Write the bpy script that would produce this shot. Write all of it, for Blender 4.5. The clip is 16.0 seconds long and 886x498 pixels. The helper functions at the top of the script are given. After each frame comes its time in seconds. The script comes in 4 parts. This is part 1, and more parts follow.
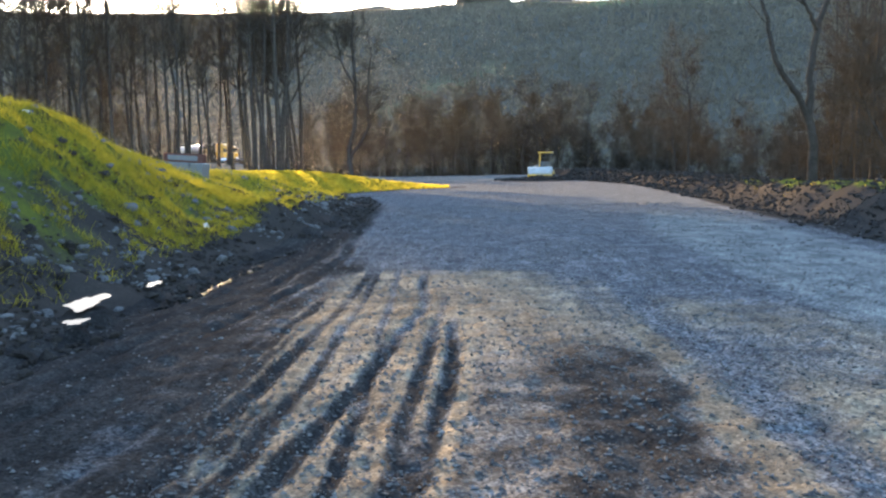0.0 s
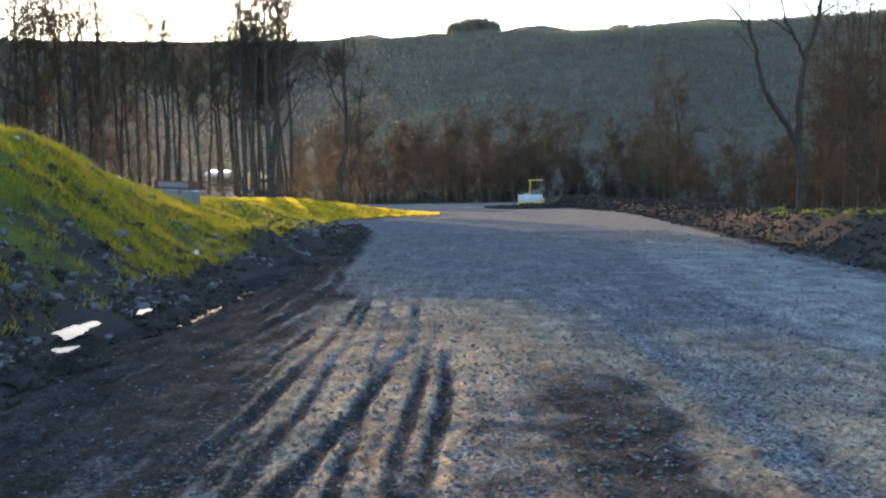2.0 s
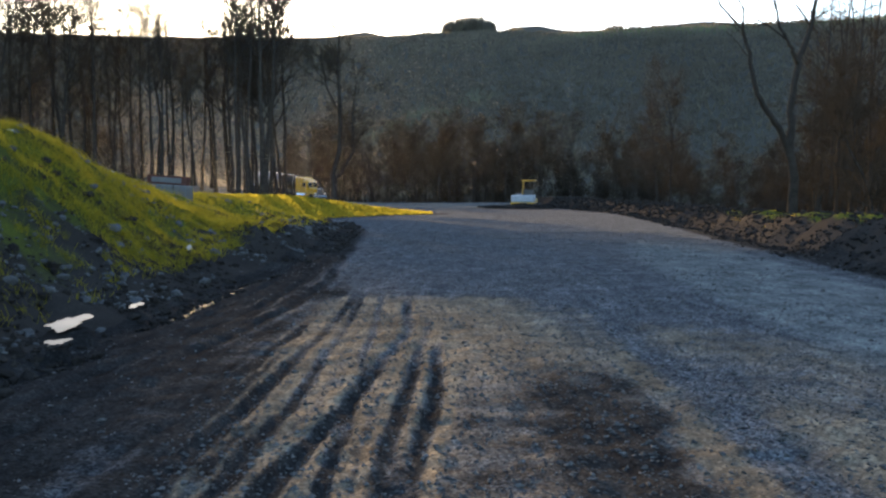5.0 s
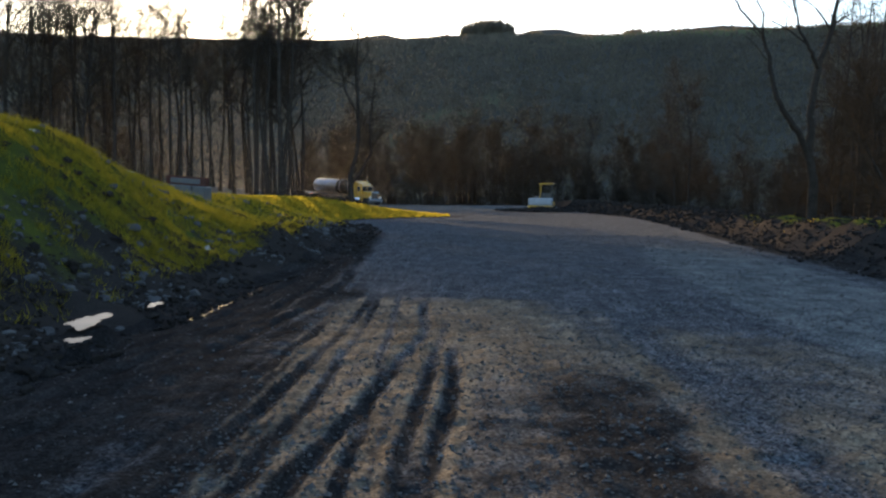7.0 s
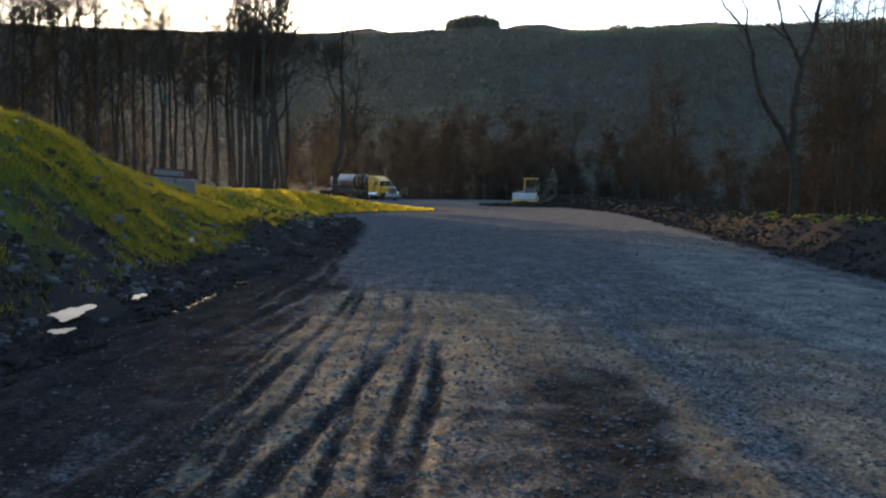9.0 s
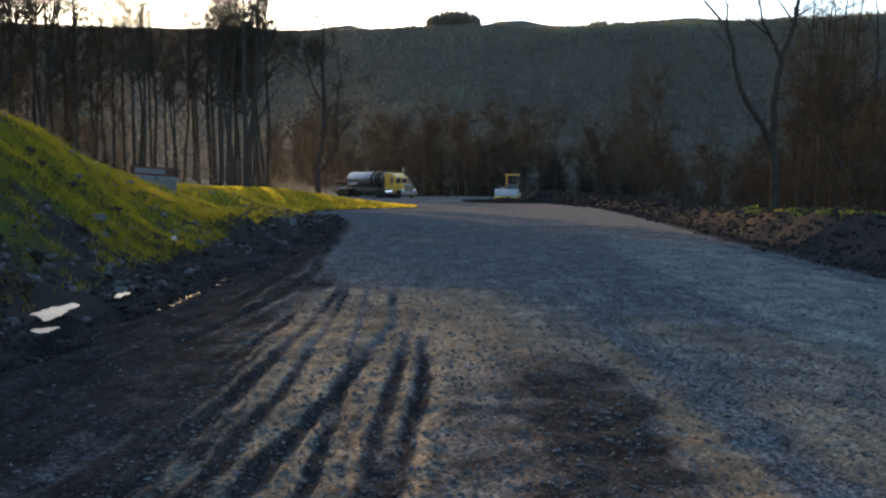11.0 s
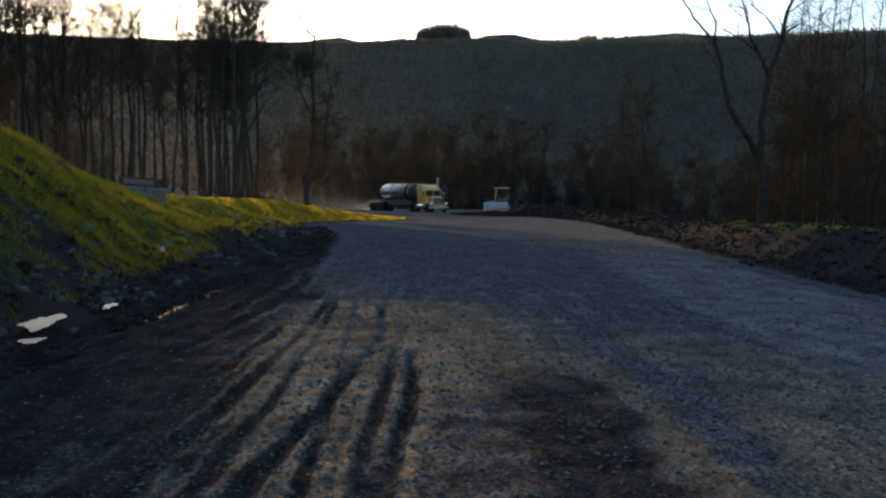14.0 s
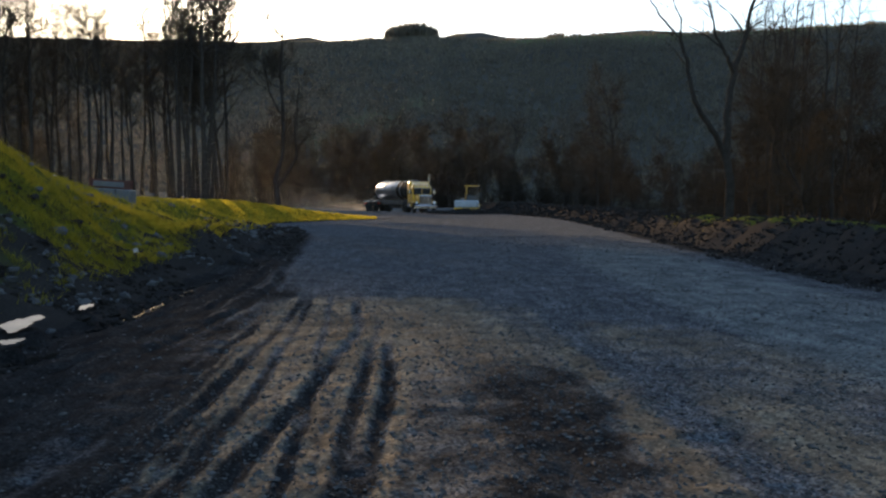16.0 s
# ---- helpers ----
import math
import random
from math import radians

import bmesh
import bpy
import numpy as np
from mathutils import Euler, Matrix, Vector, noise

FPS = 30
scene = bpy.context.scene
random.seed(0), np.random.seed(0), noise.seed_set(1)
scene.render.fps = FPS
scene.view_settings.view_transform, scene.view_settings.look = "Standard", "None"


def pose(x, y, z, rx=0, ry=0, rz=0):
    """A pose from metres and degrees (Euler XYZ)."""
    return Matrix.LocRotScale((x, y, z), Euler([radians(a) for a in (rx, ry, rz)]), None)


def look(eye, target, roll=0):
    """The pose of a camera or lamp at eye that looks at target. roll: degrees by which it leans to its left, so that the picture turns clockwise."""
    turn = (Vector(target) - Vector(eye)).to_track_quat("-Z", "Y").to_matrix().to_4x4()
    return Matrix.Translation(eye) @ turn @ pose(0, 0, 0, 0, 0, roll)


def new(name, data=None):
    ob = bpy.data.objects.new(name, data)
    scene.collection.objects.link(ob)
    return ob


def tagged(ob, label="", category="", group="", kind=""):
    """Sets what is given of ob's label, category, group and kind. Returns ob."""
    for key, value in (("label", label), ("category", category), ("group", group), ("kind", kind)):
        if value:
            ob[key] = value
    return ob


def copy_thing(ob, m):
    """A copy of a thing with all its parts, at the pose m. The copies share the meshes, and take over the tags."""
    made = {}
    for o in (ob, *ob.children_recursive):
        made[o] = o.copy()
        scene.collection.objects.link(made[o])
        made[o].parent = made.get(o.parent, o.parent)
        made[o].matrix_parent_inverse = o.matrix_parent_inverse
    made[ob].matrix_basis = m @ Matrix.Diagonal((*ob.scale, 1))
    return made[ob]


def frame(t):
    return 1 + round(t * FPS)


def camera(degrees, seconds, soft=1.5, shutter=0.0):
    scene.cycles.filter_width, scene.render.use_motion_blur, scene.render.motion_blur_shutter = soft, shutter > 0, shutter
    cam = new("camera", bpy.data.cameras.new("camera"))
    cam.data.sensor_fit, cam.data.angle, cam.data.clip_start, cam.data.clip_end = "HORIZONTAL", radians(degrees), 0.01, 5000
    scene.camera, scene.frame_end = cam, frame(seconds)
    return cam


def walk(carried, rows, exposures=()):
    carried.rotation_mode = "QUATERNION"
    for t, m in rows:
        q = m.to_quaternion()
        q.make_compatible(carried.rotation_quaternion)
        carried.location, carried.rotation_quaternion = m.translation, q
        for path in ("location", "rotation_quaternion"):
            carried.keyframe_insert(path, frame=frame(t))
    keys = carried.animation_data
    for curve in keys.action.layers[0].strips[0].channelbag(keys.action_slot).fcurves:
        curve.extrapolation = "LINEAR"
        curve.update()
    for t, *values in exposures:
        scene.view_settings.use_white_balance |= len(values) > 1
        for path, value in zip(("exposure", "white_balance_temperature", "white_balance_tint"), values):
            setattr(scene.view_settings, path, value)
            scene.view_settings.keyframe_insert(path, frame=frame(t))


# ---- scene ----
# Camera: it stands on the gravel road, sways and turns a little.
cam = camera(48.1, 16.0, soft=2.4)
EYE = (0.0, 0.0, 1.6)
# seconds, turn, tilt, roll and the small sway of the eye
TURNS = [(0.0, -0.02, -4.82, 1.04, 0.04, 0.08, 0.03), (0.5, -0.27, -4.24, 0.54, 0.04, 0.18, 0.02), (1.0, -2.09, -4.08, 0.45, -0.01, 0.13, 0.0), (1.5, -2.03, -4.15, 1.3, -0.0, 0.09, 0.01),
         (2.0, -0.59, -3.25, 0.92, 0.01, 0.12, 0.03), (2.5, -0.46, -3.11, 0.9, 0.03, 0.08, 0.01), (3.0, -0.99, -3.32, 0.2, 0.01, 0.07, 0.01), (3.2, -0.7, -3.33, 0.44, -0.0, 0.1, 0.01),
         (5.3, -1.0, -3.27, 0.13, 0.02, 0.03, 0.02), (5.5, -0.64, -2.87, -0.09, 0.03, 0.08, 0.03), (6.0, -0.43, -2.13, -0.4, 0.02, 0.01, 0.02), (6.5, -0.57, -2.85, -0.24, 0.02, 0.04, 0.02),
         (7.0, 0.01, -3.14, -0.25, 0.01, 0.0, 0.01), (7.5, 0.78, -2.64, -1.02, 0.0, 0.02, 0.01), (8.0, 0.1, -2.86, 0.14, 0.02, 0.03, 0.01), (8.5, -0.21, -3.29, -0.05, -0.02, -0.01, -0.0),
         (9.0, -0.9, -3.46, -0.62, -0.0, -0.05, -0.0), (9.2, -1.47, -2.99, -0.34, 0.0, -0.05, -0.03), (11.5, -1.96, -3.73, -0.27, -0.04, -0.02, -0.01), (12.0, -1.93, -3.31, -0.31, -0.01, -0.01, -0.01),
         (12.5, -1.74, -3.48, -0.44, -0.04, -0.04, -0.02), (13.0, -1.98, -3.39, -0.45, -0.04, -0.02, -0.02), (13.5, -2.0, -3.14, -0.69, -0.04, -0.05, -0.02), (14.0, -2.58, -2.9, -0.65, -0.04, -0.06, -0.01),
         (14.5, -2.62, -2.3, -0.99, -0.06, -0.07, -0.01), (15.0, -3.23, -2.32, -0.85, -0.05, -0.08, -0.02), (15.5, -3.57, -3.16, -0.16, -0.03, -0.13, -0.03), (16.0, -4.28, -2.97, 0.08, -0.08, -0.28, -0.03)]
walk(cam, [(t, pose(EYE[0] + dx, EYE[1] + dy, EYE[2] + dz, 90 + pitch, roll, yaw)) for t, yaw, pitch, roll, dx, dy, dz in TURNS],
     exposures=[(0, 3.42, 6450, 12), (1, 3.60, 6450, 12), (1.6, 3.65, 6450, 12), (2, 3.01, 6450, 12), (3, 1.85, 6450, 12), (5.5, 2.35, 6450, 12), (6, 1.94, 6450, 12), (6.5, 1.72, 6450, 12), (7, 1.70, 6450, 12), (7.5, 1.67, 6450, 12), (8, 1.77, 6450, 12), (8.5, 1.45, 6450, 12), (9, 1.85, 6450, 12), (11.5, 2.00, 6450, 12), (12, 2.30, 6450, 12), (12.5, 1.68, 6450, 12), (13.5, 1.70, 6450, 12), (14, 1.18, 6450, 12), (14.5, 1.45, 6450, 12), (15, 1.50, 6450, 12), (15.5, 1.35, 6450, 12), (16, 1.45, 6450, 12)])


# World and sun: low evening sun ahead, a little to one side.
SUN_YAW, SUN_UP = 14.2, 10.3
world = bpy.data.worlds.new("evening_sky")
scene.world = world
world.use_nodes = True
wn = world.node_tree
sky = wn.nodes.new("ShaderNodeTexSky")
sky.sky_type, sky.sun_disc = "NISHITA", False
sky.sun_elevation, sky.sun_rotation = radians(SUN_UP), radians(-SUN_YAW)
sky.air_density, sky.dust_density, sky.ozone_density, sky.altitude = 1.0, 1.0, 2.0, 300
wn.links.new(sky.outputs[0], wn.nodes["Background"].inputs[0])
wn.nodes["Background"].inputs[1].default_value = 0.13
sun = new("sun", bpy.data.lights.new("sun", "SUN"))
sun.data.energy, sun.data.angle, sun.data.color = 5.0, radians(0.5), (1.0, 0.7, 0.36)
sun_dir = Vector((-math.sin(radians(SUN_YAW)) * math.cos(radians(SUN_UP)), math.cos(radians(SUN_YAW)) * math.cos(radians(SUN_UP)), math.sin(radians(SUN_UP))))
sun.matrix_world = look(sun_dir * 50, (0, 0, 0))


# ---------- materials ----------
def nodes_of(name):
    m = bpy.data.materials.new(name)
    m.use_nodes = True
    return m, m.node_tree.nodes, m.node_tree.links, m.node_tree.nodes["Principled BSDF"]


def noise_node(n, l, coord, scale, detail=6, rough=0.6):
    t = n.new("ShaderNodeTexNoise")
    t.inputs["Scale"].default_value, t.inputs["Detail"].default_value, t.inputs["Roughness"].default_value = scale, detail, rough
    l.new(coord, t.inputs["Vector"])
    return t.outputs["Fac"]


def ramp(n, l, fac, stops):
    r = n.new("ShaderNodeValToRGB")
    while len(r.color_ramp.elements) < len(stops):
        r.color_ramp.elements.new(0.5)
    for e, (p, c) in zip(r.color_ramp.elements, stops):
        e.position, e.color = p, (*c, 1) if len(c) == 3 else c
    l.new(fac, r.inputs[0])
    return r.outputs[0]


def mix(n, l, fac, a, b, mode="MIX"):
    x = n.new("ShaderNodeMix")
    x.data_type, x.blend_type = "RGBA", mode
    for sock, v in ((x.inputs[0], fac), (x.inputs[6], a), (x.inputs[7], b)):
        if isinstance(v, (int, float)):
            sock.default_value = v
        elif isinstance(v, tuple):
            sock.default_value = (*v, 1)
        else:
            l.new(v, sock)
    return x.outputs[2]


def calc(n, l, op, a, b=0.0):
    x = n.new("ShaderNodeMath")
    x.operation = op
    x.use_clamp = op in ("ADD", "SUBTRACT", "MULTIPLY")
    for sock, v in zip(x.inputs, (a, b)):
        if isinstance(v, (int, float)):
            sock.default_value = v
        else:
            l.new(v, sock)
    return x.outputs[0]


def attr(n, name):
    a = n.new("ShaderNodeAttribute")
    a.attribute_name = name
    return a.outputs["Fac"]


def bump(n, l, height, bsdf, strength=0.5, distance=0.02):
    b = n.new("ShaderNodeBump")
    b.inputs["Strength"].default_value, b.inputs["Distance"].default_value = strength, distance
    l.new(height, b.inputs["Height"])
    l.new(b.outputs[0], bsdf.inputs["Normal"])


def grainy(name, dark, light, scale=4.0, rough=0.8, relief=0.3, metal=0.0, dirt=None, island=0.0, translucent=0.0):
    """A surface with two scales of variation: blotches and grain."""
    m, n, l, b = nodes_of(name)
    pos = n.new("ShaderNodeTexCoord").outputs["Object"]
    big, fine = noise_node(n, l, pos, scale, 4), noise_node(n, l, pos, scale * 9, 3)
    col = ramp(n, l, mix(n, l, 0.4, big, fine), [(0.32, dark), (0.68, light)])
    if island:
        rnd = n.new("ShaderNodeNewGeometry").outputs["Random Per Island"]
        col = mix(n, l, calc(n, l, "MULTIPLY", rnd, island), col, dark)
    if dirt:
        col = mix(n, l, ramp(n, l, noise_node(n, l, pos, scale * 0.6, 8, 0.7), [(0.45, (0, 0, 0)), (0.7, (0.8, 0.8, 0.8))]), col, dirt)
    l.new(col, b.inputs["Base Color"])
    b.inputs["Roughness"].default_value, b.inputs["Metallic"].default_value = rough, metal
    b.inputs["Specular IOR Level"].default_value = 0.5 if rough < 0.7 else 0.0
    bump(n, l, fine, b, relief, 0.02)
    if translucent:
        t = n.new("ShaderNodeBsdfTranslucent")
        l.new(col, t.inputs[0])
        s = n.new("ShaderNodeMixShader")
        s.inputs[0].default_value = translucent
        l.new(b.outputs[0], s.inputs[1])
        l.new(t.outputs[0], s.inputs[2])
        l.new(s.outputs[0], n["Material Output"].inputs[0])
    return m


def road_material():
    m, n, l, b = nodes_of("crushed_stone_road")
    pos = n.new("ShaderNodeTexCoord").outputs["Object"]
    vor = n.new("ShaderNodeTexVoronoi")
    vor.inputs["Scale"].default_value = 52
    l.new(pos, vor.inputs["Vector"])
    vor2 = n.new("ShaderNodeTexVoronoi")
    vor2.inputs["Scale"].default_value = 27
    l.new(pos, vor2.inputs["Vector"])
    blot = noise_node(n, l, pos, 0.45, 5)
    fine = noise_node(n, l, pos, 60, 4)
    stone = ramp(n, l, vor.outputs["Color"], [(0.1, (0.036, 0.038, 0.042)), (0.5, (0.082, 0.085, 0.09)), (0.95, (0.13, 0.132, 0.136))])
    earth = ramp(n, l, mix(n, l, 0.5, blot, fine), [(0.3, (0.06, 0.051, 0.04)), (0.7, (0.24, 0.195, 0.14))])
    pale = ramp(n, l, fine, [(0.3, (0.08, 0.088, 0.088)), (0.7, (0.17, 0.178, 0.17))])
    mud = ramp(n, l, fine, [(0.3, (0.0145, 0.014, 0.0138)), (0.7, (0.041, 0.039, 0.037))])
    ragged = noise_node(n, l, pos, 3.0, 8, 0.75)
    drawn = n.new("ShaderNodeMapping")
    drawn.inputs["Scale"].default_value = (5.0, 0.35, 1.0)
    l.new(pos, drawn.inputs[0])
    streak = noise_node(n, l, drawn.outputs[0], 1.3, 5, 0.65)
    patchy = noise_node(n, l, pos, 1.6, 6, 0.6)

    def mask(name, lo=0.35, hi=0.65):
        v = calc(n, l, "ADD", attr(n, name), calc(n, l, "MULTIPLY", ragged, 0.8))
        return ramp(n, l, v, [(lo + 0.35, (0, 0, 0)), (hi + 0.34, (1, 1, 1))])
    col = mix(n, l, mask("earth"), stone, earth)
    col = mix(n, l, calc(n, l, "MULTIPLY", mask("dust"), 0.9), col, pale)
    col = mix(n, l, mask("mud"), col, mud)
    col = mix(n, l, 0.45, col, ramp(n, l, streak, [(0.3, (0.35, 0.35, 0.36)), (0.68, (1.5, 1.48, 1.42))]), "MULTIPLY")
    col = mix(n, l, 0.55, col, ramp(n, l, patchy, [(0.33, (0.4, 0.4, 0.42)), (0.65, (1.4, 1.4, 1.38))]), "MULTIPLY")
    speck = ramp(n, l, mix(n, l, 0.5, vor.outputs["Color"], vor2.outputs["Color"]), [(0.25, (0.3, 0.3, 0.32)), (0.55, (1.0, 1.0, 1.0)), (0.8, (1.9, 1.9, 1.85))])
    col = mix(n, l, 0.55, col, speck, "MULTIPLY")
    l.new(col, b.inputs["Base Color"])
    wet = mask("wet")
    b.inputs["Roughness"].default_value = 0.9
    l.new(ramp(n, l, wet, [(0.2, (0.0, 0.0, 0.0)), (0.9, (0.2, 0.2, 0.2))]), b.inputs["Specular IOR Level"])
    l.new(ramp(n, l, wet, [(0.2, (0.9, 0.9, 0.9)), (0.9, (0.8, 0.8, 0.8))]), b.inputs["Roughness"])
    h = mix(n, l, 0.5, ramp(n, l, vor.outputs["Distance"], [(0.0, (1, 1, 1)), (0.6, (0, 0, 0))]), mix(n, l, 0.5, ramp(n, l, vor2.outputs["Distance"], [(0.0, (1, 1, 1)), (0.6, (0, 0, 0))]), fine))
    bump(n, l, h, b, 0.8, 0.007)
    return m


def ground_material():
    m, n, l, b = nodes_of("grassy_earth")
    pos = n.new("ShaderNodeTexCoord").outputs["Object"]
    fine, big, far = noise_node(n, l, pos, 30, 5), noise_node(n, l, pos, 0.8, 6, 0.7), noise_node(n, l, pos, 0.012, 8, 0.65)
    earth = ramp(n, l, mix(n, l, 0.5, big, fine), [(0.3, (0.02, 0.0175, 0.0155)), (0.55, (0.038, 0.033, 0.029)), (0.75, (0.066, 0.058, 0.051))])
    grass = ramp(n, l, mix(n, l, 0.5, big, fine), [(0.3, (0.032, 0.042, 0.011)), (0.7, (0.1, 0.105, 0.022))])
    # Woodland floor, paler far off than the near litter: haze put into colour.
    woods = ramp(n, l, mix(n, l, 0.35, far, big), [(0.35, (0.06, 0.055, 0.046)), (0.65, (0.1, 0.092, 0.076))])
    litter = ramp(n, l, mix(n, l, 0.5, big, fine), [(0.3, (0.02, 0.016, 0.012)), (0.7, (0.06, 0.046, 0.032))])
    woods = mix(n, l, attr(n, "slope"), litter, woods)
    v = calc(n, l, "ADD", attr(n, "grass"), calc(n, l, "SUBTRACT", calc(n, l, "MULTIPLY", big, 1.2), 0.35))
    col = mix(n, l, ramp(n, l, v, [(0.5, (0, 0, 0)), (0.75, (1, 1, 1))]), earth, grass)
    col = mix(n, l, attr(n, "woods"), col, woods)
    field = ramp(n, l, fine, [(0.3, (0.1, 0.11, 0.05)), (0.7, (0.15, 0.155, 0.075))])
    col = mix(n, l, attr(n, "meadow"), col, field)
    l.new(col, b.inputs["Base Color"])
    b.inputs["Roughness"].default_value, b.inputs["Specular IOR Level"].default_value = 0.95, 0.0
    bump(n, l, mix(n, l, 0.5, big, fine), b, 0.8, 0.03)
    return m


def water_material():
    m, n, l, b = nodes_of("muddy_water")
    b.inputs["Base Color"].default_value = (0.03, 0.027, 0.02, 1)
    b.inputs["Roughness"].default_value, b.inputs["IOR"].default_value, b.inputs["Specular IOR Level"].default_value = 0.06, 1.33, 0.045
    pos = n.new("ShaderNodeTexCoord").outputs["Object"]
    bump(n, l, noise_node(n, l, pos, 2.5, 1), b, 0.05, 0.05)
    return m


ROAD, GROUND, WATER = road_material(), ground_material(), water_material()
BARK = grainy("bark", (0.02, 0.017, 0.0145), (0.068, 0.057, 0.047), 3, 0.9, 0.8)
TWIG = grainy("twigs", (0.03, 0.025, 0.019), (0.078, 0.061, 0.044), 2, 0.85, 0.2, island=0.7, translucent=0.1)
GRASS = grainy("grass_blades", (0.14, 0.13, 0.015), (0.5, 0.385, 0.04), 2, 0.7, 0.1, island=0.7, translucent=0.6)
STONE = grainy("grey_stone", (0.045, 0.043, 0.041), (0.21, 0.2, 0.186), 7, 0.85, 0.5, island=0.7)
BANK_STONE = grainy("pale_grey_stone", (0.055, 0.055, 0.056), (0.15, 0.147, 0.142), 7, 0.85, 0.5)
PALE_STONE = grainy("white_stone", (0.5, 0.5, 0.48), (0.8, 0.79, 0.76), 7, 0.4, 0.3)
CLOD = grainy("earth_clods", (0.02, 0.0175, 0.0155), (0.06, 0.052, 0.045), 5, 0.95, 0.7, island=0.7)

# ---------- terrain ----------
def ease(a, b, v):
    t = np.clip((v - a) / (b - a), 0, 1)
    return t * t * (3 - 2 * t)


_rng = np.random.default_rng(5)
_lat = _rng.random((64, 64))


def vnoise(x, y):
    """Tiling value noise, 0 to 1."""
    xi, yi = np.floor(x).astype(int), np.floor(y).astype(int)
    fx, fy = x - xi, y - yi
    fx, fy = fx * fx * (3 - 2 * fx), fy * fy * (3 - 2 * fy)
    g = lambda i, j: _lat[i % 64, j % 64]
    return (g(xi, yi) * (1 - fx) + g(xi + 1, yi) * fx) * (1 - fy) + (g(xi, yi + 1) * (1 - fx) + g(xi + 1, yi + 1) * fx) * fy


def fbm(x, y, octaves=4):
    return sum(vnoise(x * 2 ** k + 7.3 * k, y * 2 ** k + 3.1 * k) * 0.5 ** (k + 1) for k in range(octaves))


def road_left(y):
    return np.interp(y, [0, 9, 11, 18, 27, 43, 52, 61, 68, 73, 76, 80, 90, 105, 120, 135],
                     [-4.2, -4.1, -4.0, -3.7, -3.0, -3.3, -4.6, -5.6, -1.8, 2.2, 0.6, -3.5, -8, -18, -40, -90])


def road_right(y):
    return np.interp(y, [0, 10, 16, 19, 37, 50, 70, 100, 140], [10, 9.3, 8.7, 8.7, 10.6, 12.2, 14, 13, 16])


def ridge_height(az):
    """Height of the far ridge over the degrees to the right of the view."""
    return np.interp(az, [-180, -60, -30, -8, -2.3, 0.4, 2, 2.9, 3.9, 4.5, 5.4, 7.4, 10.8, 15, 20, 25, 45, 90, 180],
                     [60, 108, 130, 137, 140, 143, 144, 145, 145, 142, 144, 142, 146, 146, 145, 146, 142, 84, 50])


def far_ridge(az):
    """Height of the pale hills beyond the ridge."""
    return np.interp(az, [-180, -60, -9, -6, -3.4, -2, 0, 3, 5, 6.5, 8, 10, 13, 15.5, 18, 22, 60, 180],
                     [100, 250, 385, 402, 418, 404, 390, 400, 430, 434, 420, 416, 420, 423, 410, 395, 300, 100])


# each tyre mark: distances, offsets, half width, depth
RUTS = [((4, 7.5, 9.5, 11.4, 14.3), (-1.05, -0.61, -0.42, -0.2, -0.27), 0.09, 0.045), ((4, 5.9, 7.5, 9.5, 12), (-0.3, -0.23, -0.19, -0.08, 0.02), 0.08, 0.038),
        ((4, 5.3, 6.3, 7.9, 10), (-0.2, -0.13, -0.05, 0.07, 0.12), 0.085, 0.038), ((4, 7.5, 9.2, 11.4, 15.1, 16.5), (-1.6, -1.36, -1.27, -1.17, -1.1, -1.08), 0.08, 0.04),
        ((4, 6.2, 8, 11.4, 16.5), (-1.2, -1.1, -1.02, -0.97, -0.99), 0.07, 0.04),
        ((4, 7, 10, 16.5), (-0.6, -0.56, -0.6, -0.68), 0.06, 0.025), ((4, 7, 9, 11.5), (-2.2, -1.8, -1.62, -1.5), 0.06, 0.02),
        ((4, 7, 10, 14, 18, 24), (-3.3, -2.75, -2.35, -1.95, -1.75, -2.0), 0.12, 0.05), ((4, 7, 10, 14, 18, 24), (-3.9, -3.3, -2.85, -2.4, -2.2, -2.4), 0.11, 0.04),
        ((6, 9, 13, 18, 26), (-3.9, -3.4, -2.95, -2.75, -2.75), 0.13, 0.05),
        ((4, 15, 40), (2.2, 2.6, 4.2), 0.3, 0.02), ((4, 15, 40), (3.9, 4.4, 6.2), 0.3, 0.02)]


def rut_marks(x, y):
    """Depth of the tyre marks, and how far inside one a place lies."""
    d, inside, crest = 0 * x, 0 * x, 0 * x
    for ys_, xs_, w, deep in RUTS:
        u = (x - np.interp(y, ys_, xs_) - 0.05 * (vnoise(y * 1.3, 7 * deep + 0 * y) - 0.5) - 0.03 * (vnoise(y * 5.0, 90 * w + 0 * y) - 0.5)) / (0.78 * w)
        there = ease(ys_[-1] + 1.2, ys_[-1], y)
        vary = there * (0.25 + 1.1 * vnoise(y * 0.7 + 90 * deep, 40 * w + 0 * y))
        d = d + vary * deep * (0.26 * np.exp(-(np.abs(u) - 1.5) ** 2 * 4.0) - np.exp(-u * u * 1.3))
        d = d + there * 0.009 * np.exp(-u * u) * np.sin(y * 45 + 4 * x)
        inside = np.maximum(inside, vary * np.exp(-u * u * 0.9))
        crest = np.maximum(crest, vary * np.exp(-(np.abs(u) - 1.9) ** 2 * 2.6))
    return d, inside, crest


# standing water: place, half sizes, level
POOLS = [(-4.23, 11.8, 0.19, 0.28, 0.08), (-3.88, 10.5, 0.09, 0.12, 0.05), (-4.04, 13.9, 0.07, 0.14, 0.05)]


